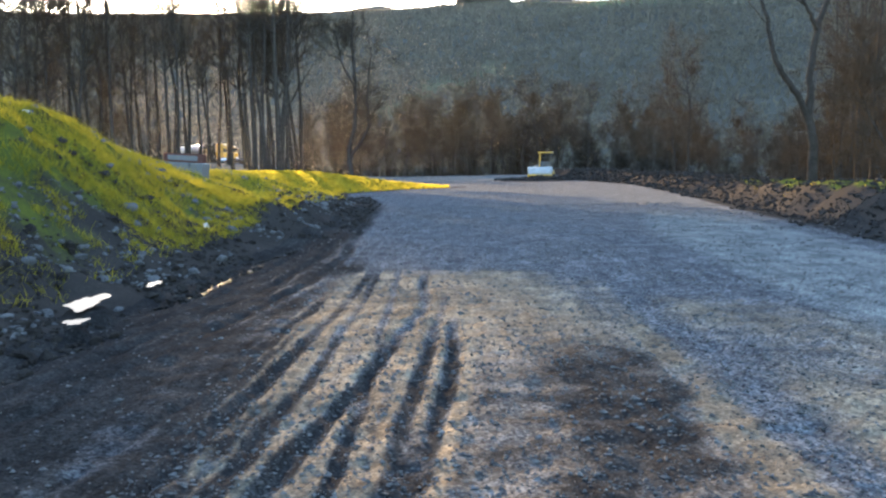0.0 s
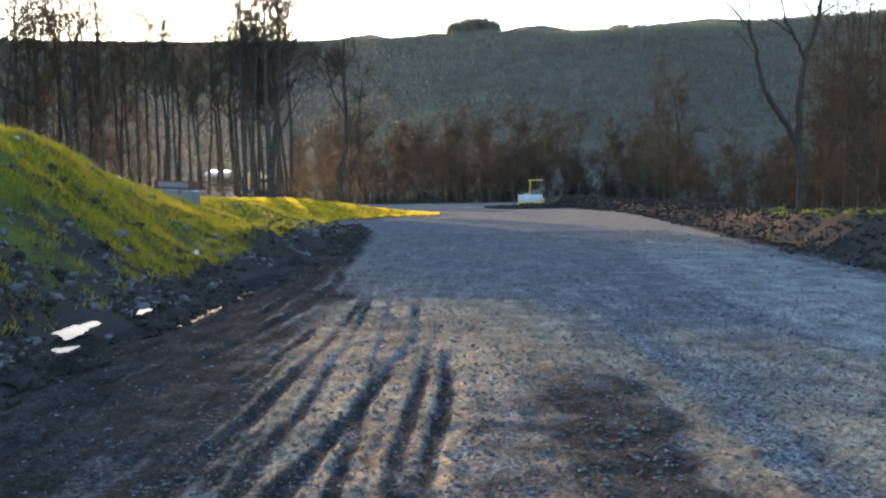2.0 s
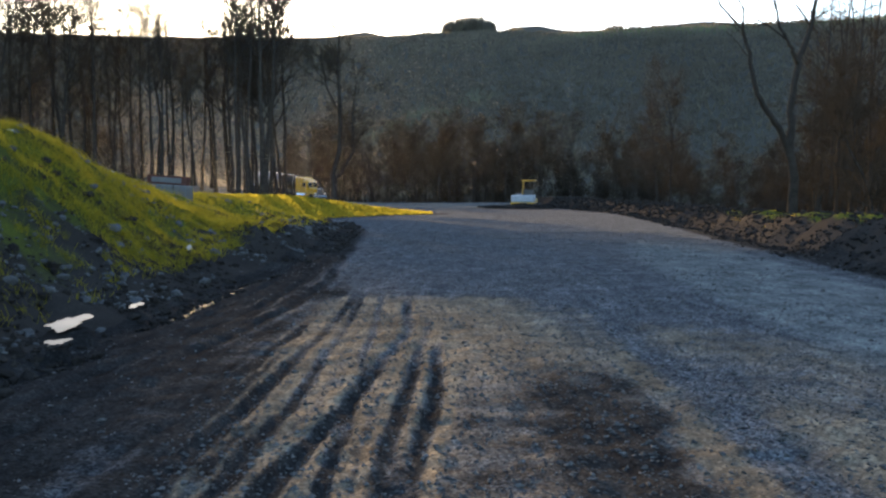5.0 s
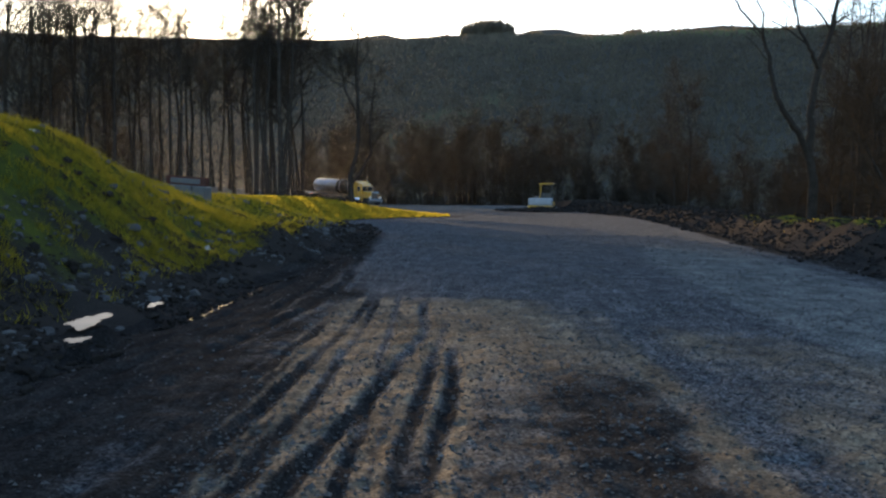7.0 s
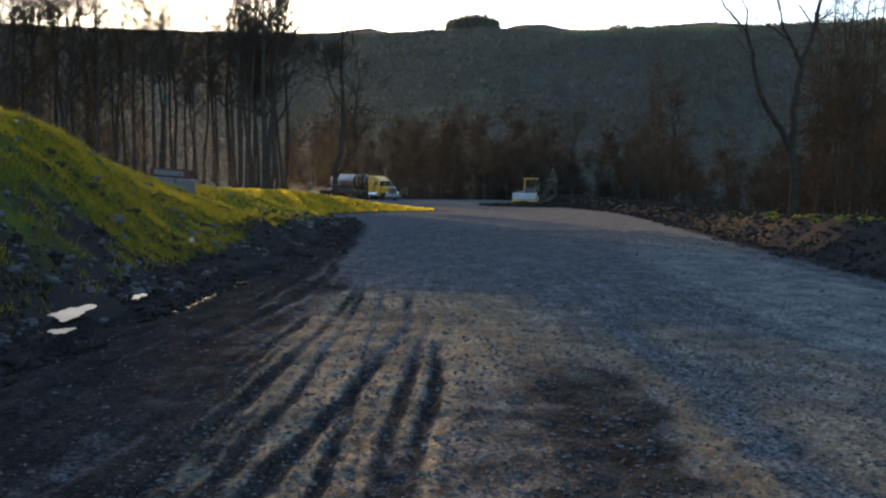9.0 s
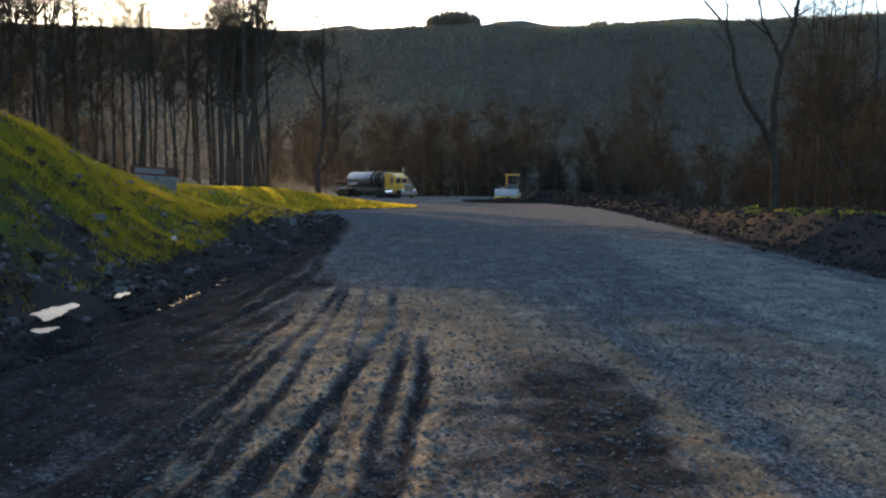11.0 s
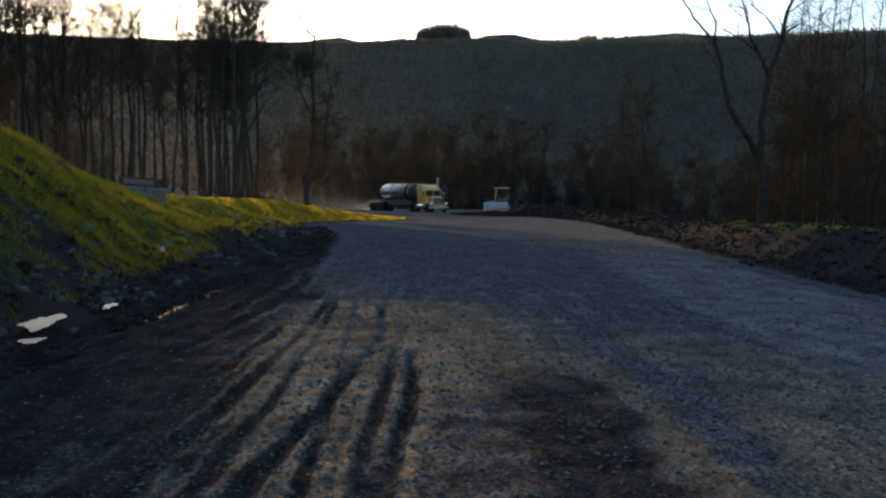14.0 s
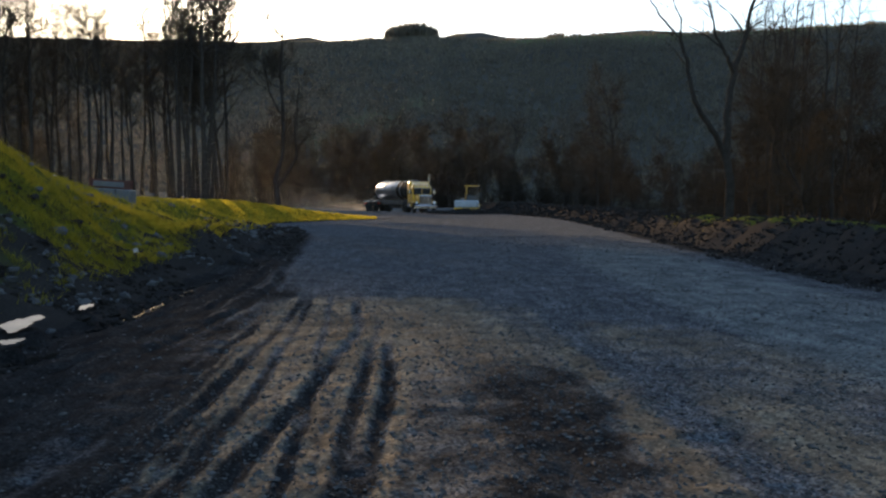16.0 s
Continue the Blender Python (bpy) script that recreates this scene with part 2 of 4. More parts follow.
def height(x, y):
    x, y = np.asarray(x, float), np.asarray(y, float)
    xl, xr = road_left(y) + 0.35 * (vnoise(y * 0.6, 2.2 + 0 * y) - 0.5), road_right(y) + 0.8 * (vnoise(y * 0.4, 9.0 + 0 * y) - 0.5)
    z = 0.06 * (fbm(x * 0.5, y * 0.5) - 0.5) + 0.035 * (fbm(x * 3, y * 3, 5) - 0.45)
    on = ease(0, 0.6, x - xl) * ease(0, 0.8, xr - x)
    near = on * ease(17, 14.5, y + 0.8 * vnoise(x * 1.5, y))
    near = np.maximum(near, on * ease(-1.2, -1.7, x) * ease(29, 24, y))
    z = z + near * rut_marks(x, y)[0] + near * 0.024 * (vnoise(x * 11, y * 0.7) - 0.5) + near * 0.055 * (fbm(x * 7, y * 5, 3) - 0.47)
    z = z + 0.35 * np.exp(-((x - 9.5) / 4.0) ** 2 - ((y - 95) / 2.5) ** 2) * (0.5 + vnoise(x * 1.2, y * 1.2))
    # a ditch, then the bank
    plateau = np.interp(y, [0, 10, 18, 24, 30, 36, 42, 50, 65, 75, 100, 130], [3.5, 3.25, 2.95, 2.6, 2.25, 1.62, 1.5, 1.38, 1.35, 1.3, 1.2, 1.0])
    width = np.interp(y, [0, 20, 28, 36, 43, 61, 73, 90], [4.6, 4.8, 7.6, 8, 6, 8, 14, 12])
    b = xl - x
    bank = plateau * ease(0.3, width, b) * (1 - 0.12 * ease(width, width + 25, b) )
    lumps = ease(0.2, 1.5, b) * ease(60, 25, y)
    bank = bank + lumps * (0.7 * (fbm(x * 0.55 + 3, y * 0.55, 4) - 0.47) + 0.3 * (fbm(x * 2.2, y * 2.2, 3) - 0.45))
    bank = bank + 0.45 * np.exp(-((b - 1.2) / 0.8) ** 2) * ease(20, 26, y) * ease(48, 38, y) * (0.4 + 1.2 * vnoise(x * 1.6, y * 1.6))
    ditch = -0.16 * np.exp(-((b + 0.15) / 0.5) ** 2) * ease(30, 16, y)
    hole = -0.25 * np.exp(-((x + 4.55) / 0.45) ** 2 - ((y - 12.4) / 0.9) ** 2)
    z = z + bank + ditch + hole + 1.1 * ease(-4, -34, x) * ease(104, 125, y) + 1.5 * ease(-16, -34, x) * ease(110, 128, y)
    # berm on the other side, then the fall into the woods
    e = x - xr
    bh = np.interp(y, [0, 16, 25, 45, 70, 100], [1.0, 1.0, 0.9, 0.62, 0.7, 0.8])
    berm = bh * (ease(0, 1.7, e) * 1.0 - 0.9 * ease(2.5, 9, e)) + ease(0.1, 1, e) * ease(9, 5, e) * (0.5 * (fbm(x * 0.8, y * 0.8 + 9) - 0.47) + 0.2 * (fbm(x * 3, y * 3, 3) - 0.45))
    z = z + berm - 0.28 * np.clip(e - 8, 0, 40)
    # the edge of the flat, the valley and the far ridge
    r, az = np.hypot(x, y), np.degrees(np.arctan2(x, y))
    drop = ease(150, 330, r) * 42
    rise = ease(330, 930, r) ** 1.15 * (ridge_height(az) + 42) + ease(350, 500, r) * ease(900, 600, r) * 26 * (fbm(x * 0.006, y * 0.006) - 0.5)
    beyond = ease(960, 1500, r) * 40
    for qx, qy, rx, ry, level in POOLS:
        w = ease(1.75, 1.05, np.hypot((x - qx) / rx, (y - qy) / ry))
        z = z * (1 - w) + (level - 0.08) * w
    return z * ease(300, 180, r) - drop + rise - beyond + ease(1600, 2600, r) * (far_ridge(az) - ridge_height(az) + 40)


def meadow(x, y):
    """Open fields on the far slope: a strip below the saddle and the pasture under the skyline."""
    r, az = np.hypot(x, y), np.degrees(np.arctan2(x, y))
    strip = ease(18, 6, np.abs(r - 640 - 9 * (az + 2) - 30 * (vnoise(az * 0.8, 0 * az) - 0.5))) * ease(-5, -3, az) * ease(5, 3, az)
    return np.clip(0.4 * strip + 0.8 * ease(800, 850, r) * ease(985, 960, r) * ease(5, 9, az) * ease(0.3, 0.5, fbm(x * 0.008, y * 0.02)), 0, 1)


def graded(stops):
    out = [stops[0][0]]
    for (a, sa), (b, sb) in zip(stops, stops[1:]):
        while out[-1] < b - 0.5 * sb:
            u = (out[-1] - a) / (b - a)
            out.append(out[-1] + sa + (sb - sa) * u)
    return np.array(out)


def build_terrain():
    ys = graded([(-3600, 500), (-300, 60), (-20, 4), (2, 0.25), (3.5, 0.05), (18, 0.1), (45, 0.4), (90, 1.2), (180, 4), (400, 10), (1000, 25), (1700, 150), (3600, 500)])
    xs = graded([(-3600, 500), (-1000, 60), (-400, 14), (-120, 5), (-40, 1.6), (-14, 0.25), (-6, 0.1), (-3.2, 0.05), (1, 0.05), (4, 0.08), (9, 0.14), (18, 0.4), (45, 1.6), (120, 5), (400, 14), (1000, 60), (3600, 500)])
    X, Y = np.meshgrid(xs, ys)
    Z = height(X, Y)
    nx, ny = len(xs), len(ys)
    co = np.stack([X, Y, Z], -1).reshape(-1, 3)
    i = (np.arange(ny - 1)[:, None] * nx + np.arange(nx - 1)[None]).ravel()
    quads = np.stack([i, i + 1, i + nx + 1, i + nx], 1)
    cx, cy = co[quads].mean(1)[:, 0], co[quads].mean(1)[:, 1]
    on_road = (cx > road_left(cy) - 0.2) & (cx < road_right(cy) + 0.4) & (cy < 152) & (cy > -25)
    for name, pick, mat in (("road", on_road, ROAD), ("ground", ~on_road, GROUND)):
        q = quads[pick]
        used, inv = np.unique(q, return_inverse=True)
        me = bpy.data.meshes.new(name)
        me.from_pydata(co[used].tolist(), [], inv.reshape(-1, 4).tolist())
        me.polygons.foreach_set("use_smooth", [True] * len(q))
        me.materials.append(mat)
        px, py = co[used][:, 0], co[used][:, 1]
        r = np.hypot(px, py)
        b, e = road_left(py) - px, px - road_right(py)
        marks = {}
        if name == "road":
            # Tan soil; on the rut crests it also paints in the grazing sun.
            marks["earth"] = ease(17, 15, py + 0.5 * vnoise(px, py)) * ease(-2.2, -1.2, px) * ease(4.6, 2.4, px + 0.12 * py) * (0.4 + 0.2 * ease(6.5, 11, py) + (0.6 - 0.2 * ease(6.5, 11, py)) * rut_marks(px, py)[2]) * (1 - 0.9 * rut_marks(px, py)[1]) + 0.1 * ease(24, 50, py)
            marks["earth"] = np.maximum(marks["earth"], 0.62 * ease(1.6, 2.8, px) * ease(15, 9, py + 0.9 * px - 3) * (0.35 + 0.9 * vnoise(px * 1.1, py * 0.35)))
            marks["earth"] = np.maximum(marks["earth"], 0.45 * rut_marks(px, py)[2] * ease(-1.4, -1.9, px) * ease(6, 8, py) * ease(27, 21, py))
            # Dust at right; beyond 80 m the pale tone paints the sunlit flat.
            marks["dust"] = ease(2.2, 4.8, px - 0.05 * py) * ease(40, 24, py) * ease(0.2, 1.2, -e) * (0.12 + 0.95 * vnoise((px - 0.07 * py) * 1.3, py * 0.06)) + 0.5 * ease(80, 110, py)
            # Mud, also darkening rut grooves and the left side as painted shade.
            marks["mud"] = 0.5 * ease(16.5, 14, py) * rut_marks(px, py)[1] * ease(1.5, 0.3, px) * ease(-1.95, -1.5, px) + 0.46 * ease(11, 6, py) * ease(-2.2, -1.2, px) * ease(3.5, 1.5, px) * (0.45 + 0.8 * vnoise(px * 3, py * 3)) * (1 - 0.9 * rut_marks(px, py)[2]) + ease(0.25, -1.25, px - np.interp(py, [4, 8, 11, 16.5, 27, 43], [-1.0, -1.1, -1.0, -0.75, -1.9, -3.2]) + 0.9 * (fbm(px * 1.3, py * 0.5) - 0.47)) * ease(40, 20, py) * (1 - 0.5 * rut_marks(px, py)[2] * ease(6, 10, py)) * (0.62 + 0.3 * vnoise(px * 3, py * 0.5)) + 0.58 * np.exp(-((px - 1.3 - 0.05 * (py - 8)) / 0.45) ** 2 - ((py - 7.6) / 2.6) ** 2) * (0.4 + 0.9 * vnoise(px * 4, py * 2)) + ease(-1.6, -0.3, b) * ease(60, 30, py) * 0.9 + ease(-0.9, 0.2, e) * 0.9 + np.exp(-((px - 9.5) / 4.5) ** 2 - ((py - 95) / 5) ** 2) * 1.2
            marks["wet"] = np.exp(-((b + 0.5) / 0.22) ** 2) * ease(19, 17, py) * ease(11.5, 13.5, py) * (0.2 + 0.7 * vnoise(px * 2, py * 1.4))
        else:
            marks["grass"] = ease(0.9, 2.2, b) * (0.68 - 0.34 * ease(34, 18, py) * ease(8, 1, b)) * (0.55 + 0.9 * vnoise(px * 0.9, py * 0.7)) + ease(1.3, 2.2, e) * ease(60, 35, py) * 0.85
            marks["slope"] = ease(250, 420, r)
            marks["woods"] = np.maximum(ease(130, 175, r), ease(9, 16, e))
            marks["meadow"] = meadow(px, py)
        for key, v in marks.items():
            me.attributes.new(key, "FLOAT", "POINT").data.foreach_set("value", np.clip(v, 0, 1).astype(np.float32))
        tagged(new(name, me), {"road": "rutted grey crushed-stone road with muddy tyre marks", "ground": "grassy earth bank, berm and wooded valley hills"}[name], {"road": "road", "ground": "ground"}[name], kind="structure")


build_terrain()


def h1(x, y):
    return float(height(x, y))


# ---------- mesh helpers ----------
class Soup:
    """Collects vertices and faces for one mesh."""

    def __init__(self):
        self.v, self.f = [], []

    def tube(self, pts, radii, sides=5):
        base = len(self.v)
        for k, (p, r) in enumerate(zip(pts, radii)):
            d = (pts[min(k + 1, len(pts) - 1)] - pts[max(k - 1, 0)]).normalized()
            a = d.orthogonal().normalized()
            c = d.cross(a)
            for s in range(sides):
                w = 2 * math.pi * s / sides
                self.v.append(p + a * (r * math.cos(w)) + c * (r * math.sin(w)))
        for k in range(len(pts) - 1):
            for s in range(sides):
                t = (s + 1) % sides
                self.f.append((base + k * sides + s, base + k * sides + t, base + (k + 1) * sides + t, base + (k + 1) * sides + s))

    def sliver(self, p, d, length, width, side=None):
        side = side or d.orthogonal().normalized()
        base = len(self.v)
        self.v += [p - side * width / 2, p + side * width / 2, p + d * length]
        self.f.append((base, base + 1, base + 2))

    def mesh(self, name, mat, smooth=True):
        me = bpy.data.meshes.new(name)
        me.from_pydata([tuple(p) for p in self.v], [], self.f)
        me.polygons.foreach_set("use_smooth", [smooth] * len(self.f))
        me.materials.append(mat)
        return me


def child(name, me, parent, label=""):
    ob = new(name, me)
    ob.parent = parent
    return tagged(ob, label)


def part(name, bm, material, parent, label=""):
    me = bpy.data.meshes.new(name)
    bm.to_mesh(me)
    bm.free()
    me.materials.append(material)
    return child(name, me, parent, label)


# ---------- trees ----------
def wander(rng, p, d, length, r0, r1, steps, bend, lift):
    pts, radii = [p.copy()], [r0]
    d = d.normalized()
    for k in range(steps):
        d = (d + Vector((rng.gauss(0, bend), rng.gauss(0, bend), rng.gauss(0, bend) + lift))).normalized()
        pts.append(pts[-1] + d * (length / steps))
        radii.append(r0 + (r1 - r0) * (k + 1) / steps)
    return pts, radii


def twiggy(rng, twigs, pts, count, size, width):
    for _ in range(count):
        k = rng.randrange(1, len(pts))
        p = pts[k - 1].lerp(pts[k], rng.random())
        d = ((pts[k] - pts[k - 1]).normalized() + Vector((rng.gauss(0, 0.7), rng.gauss(0, 0.7), rng.gauss(0.25, 0.5)))).normalized()
        ln = size * rng.uniform(0.5, 1.3)
        twigs.sliver(p, d, ln, width)
        for _ in range(2):
            q = p + d * ln * rng.uniform(0.3, 0.9)
            twigs.sliver(q, (d + Vector((rng.gauss(0, 0.6), rng.gauss(0, 0.6), rng.gauss(0.1, 0.5)))).normalized(), ln * 0.6, width * 0.7)


def branches(rng, bark, twigs, pts, radii, start, n, length, level, size, width, dense=1.0):
    for _ in range(n):
        u = min(0.95, start + (1 - start) * rng.random() ** 1.1)
        k = min(int(u * (len(pts) - 1)), len(pts) - 2)
        p = pts[k].lerp(pts[k + 1], u * (len(pts) - 1) - k)
        axis = (pts[k + 1] - pts[k]).normalized()
        w = rng.uniform(0, 2 * math.pi)
        out = axis.orthogonal().normalized()
        out.rotate(Matrix.Rotation(w, 3, axis))
        d = (out * rng.uniform(0.6, 1.1) + axis * rng.uniform(0.5, 1.0)).normalized()
        ln = length * rng.uniform(0.55, 1.1) * (1.15 - 0.45 * u)
        r = min(radii[k] * 0.55, 0.018 * ln + 0.01)
        bp, br = wander(rng, p, d, ln, r, r * 0.25, 5, 0.16, 0.06)
        bark.tube(bp, br, 4 if level > 1 else 3)
        if level > 1:
            branches(rng, bark, twigs, bp, br, 0.25, 5 if dense == 1.0 else 3, ln * 0.5, level - 1, size, width, dense)
        twiggy(rng, twigs, bp, round((14 if level == 1 else 7) * dense), size, width)


def make_tree(seed, tall, r, crown=0.45, n=26, spread=5.0, size=0.9, width=0.03, lean=0.0, bend=0.035, dense=1.0):
    rng = random.Random(seed)
    bark, twigs = Soup(), Soup()
    pts, radii = wander(rng, Vector((0, 0, -0.4)), Vector((lean, 0, 1)), tall, r, r * 0.12, 12, bend, 0.05)
    radii[0] *= 1.35
    bark.tube(pts, radii, 8)
    branches(rng, bark, twigs, pts, radii, crown, n, spread, 2, size, width, dense)
    ob = tagged(new("tree"), "tall bare hardwood tree with grey-brown bark", "tree", "bare trees of the woods")
    child("trunk", bark.mesh("trunk", BARK), ob)
    child("crown", twigs.mesh("crown", TWIG), ob, "fine leafless brown twigs")
    return ob


def place(ob, x, y, turn=0.0, scale=1.0, sink=0.0):
    ob.matrix_basis = pose(x, y, h1(x, y) - sink, 0, 0, turn) @ Matrix.Scale(scale, 4)
    return ob


TALL = [make_tree(k, 27 + k, 0.29 + 0.02 * k, 0.52, 30, 6.4, 1.2, 0.017) for k in range(4)]
BROAD = [make_tree(10 + k, 25 + k, 0.27, 0.36, 40, 7.4, 1.3, 0.017) for k in range(3)]
WOOD = [make_tree(20 + k, 15 + k, 0.17, 0.3, 30, 5.0, 1.3, 0.02, bend=0.075) for k in range(6)]
spare = {id(t): t for t in TALL + BROAD + WOOD}


def plant(protos, x, y, turn, scale):
    p = protos[int(turn * 7) % len(protos)]
    if id(p) in spare:
        del spare[id(p)]
        return place(p, x, y, turn, scale)
    t = copy_thing(p, pose(x, y, h1(x, y), 0, 0, turn))
    t.scale = (scale,) * 3
    return t


def at(px, dist):
    return (px - 784) / 1757.0 * dist


# the grove beside the road: (bearing, distance, size)
GROVE = [(135, 128, .95), (152, 118, .9), (182, 124, .9), (206, 112, .95), (240, 128, .8), (268, 116, .76), (285, 124, .78), (303, 112, .75), (322, 106, .72), (338, 122, .77), (358, 118, .61), (374, 110, .58), (390, 124, .62),
         (415, 120, .8), (440, 128, 1.05), (468, 116, .95), (486, 126, .72), (500, 112, 1.02), (522, 130, 1.0), (454, 134, .74), (408, 134, .84), (60, 120, 1.0), (20, 110, 1.0), (95, 126, 1.0),
         (255, 136, .82), (312, 138, .82), (332, 134, .8), (378, 139, .62), (478, 122, .7), (510, 120, .72), (535, 124, .85), (452, 97, .84), (476, 101, .72), (497, 95, .9)]
rng = random.Random(3)
for px, d, s in GROVE:
    plant(TALL, at(px, d), d, rng.uniform(0, 360), s)
for px, d, s in ((-70, 112, .95), (-35, 121, 1), (5, 116, .98), (38, 104, .9), (70, 124, 1.02), (104, 113, .95), (140, 108, .92), (168, 122, .97), (205, 128, .93), (238, 118, .84),
                 (445, 119, .98), (478, 127, 1.03), (506, 121, .96), (530, 131, .98), (-120, 108, .95), (-180, 115, 1)):
    plant(BROAD, at(px, d), d, px * 17.0 + 400, s)
for k in range(70):
    px, d = rng.uniform(-350, 325), rng.uniform(132, 190)
    d = d + 34 if px > 215 and 139 < d < 173 else d
    plant(TALL + WOOD, at(px, d), d, rng.uniform(0, 360), rng.uniform(0.55, 0.72))
for k in range(190):
    px, d = rng.uniform(545, 1750), rng.uniform(150, 195)
    plant(WOOD, at(px, d), d, rng.uniform(0, 360), rng.uniform(0.5, 0.85) * (1 + 0.4 * (px > 1440)))
for k in range(45):
    px, d = rng.uniform(1000, 1800), rng.uniform(60, 140)
    x = max(at(px, d), road_right(d) + 10)
    plant(WOOD, x, d, rng.uniform(0, 360), rng.uniform(0.7, 1.05) * (0.0044 * d if px < 1480 else 0.72))


def distant_trees():
    """Everything behind the first rows, in one mesh."""
    r_ = random.Random(12)
    kinds = []
    for k in range(5):
        bark, twigs = Soup(), Soup()
        q = random.Random(60 + k)
        pts, radii = wander(q, Vector((0, 0, -0.4)), Vector((0, 0, 1)), 16 + k, 0.17, 0.03, 8, 0.05, 0.05)
        bark.tube(pts, radii, 5)
        branches(q, bark, twigs, pts, radii, 0.06, 24, 3.4, 1, 1.5, 0.05)
        kinds.append([(np.array([tuple(v) for v in sp.v]), sp.f) for sp in (bark, twigs)])
    verts, faces, slots, n = [], [], [], 0
    for k in range(760):
        px, d = r_.uniform(530, 1800), 185 + 150 * r_.random() ** 1.2
        x, a, sc = at(px, d), r_.uniform(0, 6.28), r_.uniform(0.6, 0.95) * (1 + 0.25 * (px > 1440))
        for slot, (v, f) in enumerate(kinds[k % 5]):
            c, s_ = math.cos(a) * sc, math.sin(a) * sc
            verts.append(np.stack([v[:, 0] * c - v[:, 1] * s_ + x, v[:, 0] * s_ + v[:, 1] * c + d, v[:, 2] * sc + h1(x, d)], 1))
            faces += [tuple(i + n for i in t) for t in f]
            slots += [slot] * len(f)
            n += len(v)
    me = bpy.data.meshes.new("distant_trees")
    me.from_pydata(np.concatenate(verts).tolist(), [], faces)
    me.materials.append(BARK)
    me.materials.append(TWIG)
    me.polygons.foreach_set("material_index", slots)
    tagged(new("distant_trees", me), "dense belt of bare brown trees below the flat", "woods", kind="stuff")


distant_trees()


def block(bm, x0, x1, y0, y1, z0, z1, bevel=0.03):
    r = bmesh.ops.create_cube(bm, size=1.0, matrix=Matrix.Translation(((x0 + x1) / 2, (y0 + y1) / 2, (z0 + z1) / 2)) @ Matrix.Diagonal((x1 - x0, y1 - y0, z1 - z0, 1)))
    if bevel:
        edges = {e for v in r["verts"] for e in v.link_edges}
        bmesh.ops.bevel(bm, geom=list(edges), offset=bevel, segments=2, affect="EDGES", profile=0.5)
    return bm


# ---------- single trees ----------
def custom_tree(name_label, limbs, seed, n, spread, size=0.6, width=0.02, dense=1.0):
    """A tree from its main limbs: each a list of (x, z, depth, radius)."""
    rng = random.Random(seed)
    ob = tagged(new("tree"), name_label, "tree", "bare trees of the woods")
    bark, twigs = Soup(), Soup()
    for k, limb in enumerate(limbs):
        pts, radii = [], []
        for (x0, z0, y0, r0), (x1, z1, y1, r1) in zip(limb, limb[1:]):
            for u in (0, 1 / 3, 2 / 3):
                pts.append(Vector((x0 + (x1 - x0) * u + rng.gauss(0, 0.03), y0 + (y1 - y0) * u, z0 + (z1 - z0) * u)))
                radii.append(r0 + (r1 - r0) * u)
        x, z, y, r = limb[-1]
        pts.append(Vector((x, y, z)))
        radii.append(r)
        bark.tube(pts, radii, 8)
        branches(rng, bark, twigs, pts, radii, 0.45 if k else 0.7, n, spread, 2, size, width, dense)
    child("trunk", bark.mesh("trunk", BARK), ob)
    child("crown", twigs.mesh("crown", TWIG), ob, "sparse leafless twigs")
    return ob


forked = custom_tree("forked dead hardwood tree with crooked bare limbs", [
    [(0, -1.2, 0, .25), (-.05, 1.0, 0, .21), (-.2, 2.2, 0, .19), (-.17, 3.4, 0, .15), (-.12, 4.6, .1, .14), (.12, 5.8, .1, .13), (.45, 6.7, .2, .11), (.72, 7.65, .2, .1), (.9, 8.6, .2, .08), (1.2, 9.4, .1, .06), (1.3, 11.2, 0, .02)],
    [(.12, 5.8, .1, .10), (-.2, 6.25, -.2, .085), (-.5, 6.7, -.4, .07), (-.95, 7.5, -.5, .055), (-1.25, 8.6, -.6, .04), (-1.6, 9.5, -.7, .03), (-1.5, 11, -.8, .012)],
    [(-.2, 2.0, 0, .15), (-.75, 3.1, -.2, .13), (-1.3, 3.8, -.3, .12), (-1.75, 4.5, -.4, .11), (-2.05, 5.8, -.4, .09), (-2.27, 6.95, -.4, .075), (-2.7, 7.4, -.5, .06), (-3.35, 8.1, -.6, .045), (-3.95, 8.95, -.6, .03), (-4.4, 10.2, -.6, .012)],
    [(-2.4, 7.1, -.4, .05), (-2.35, 8.0, -.2, .04), (-2.7, 9.0, 0, .025), (-3.1, 10.0, .1, .01)],
    [(-.5, 6.7, -.4, .045), (-1.2, 7.3, -.2, .035), (-1.9, 7.8, .1, .02)],
    [(.6, 7.5, .2, .05), (0, 8.3, .1, .035), (-.7, 8.8, 0, .018)],
    [(.72, 7.6, .2, .06), (1.3, 8.0, .4, .04), (1.75, 8.2, .5, .02)]], 77, 5, 1.7, 0.4, 0.01, 0.22)
forked.matrix_basis = pose(at(1438, 42), 42, h1(at(1438, 42), 42) + 0.6)
crook = custom_tree("slender crooked bare tree beside the grass verge", [
    [(0, -0.5, 0, .3), (-.15, 1.6, 0, .26), (-.3, 3.2, 0, .22), (.4, 5.4, 0, .2), (.5, 9, 0, .17), (.3, 13, 0, .13), (.5, 18, 0, .05)],
    [(-.1, 2.6, 0, .17), (.9, 4.0, 0, .15), (1.7, 5.4, .2, .12), (1.6, 8, .2, .1), (2.0, 12, .3, .05)],
    [(.5, 9, 0, .1), (-.8, 11.5, .3, .07), (-1.3, 14.5, .3, .03)]], 78, 16, 3.6, 1.0, 0.02)
crook.matrix_basis = pose(at(625, 94), 94, h1(at(625, 94), 94))
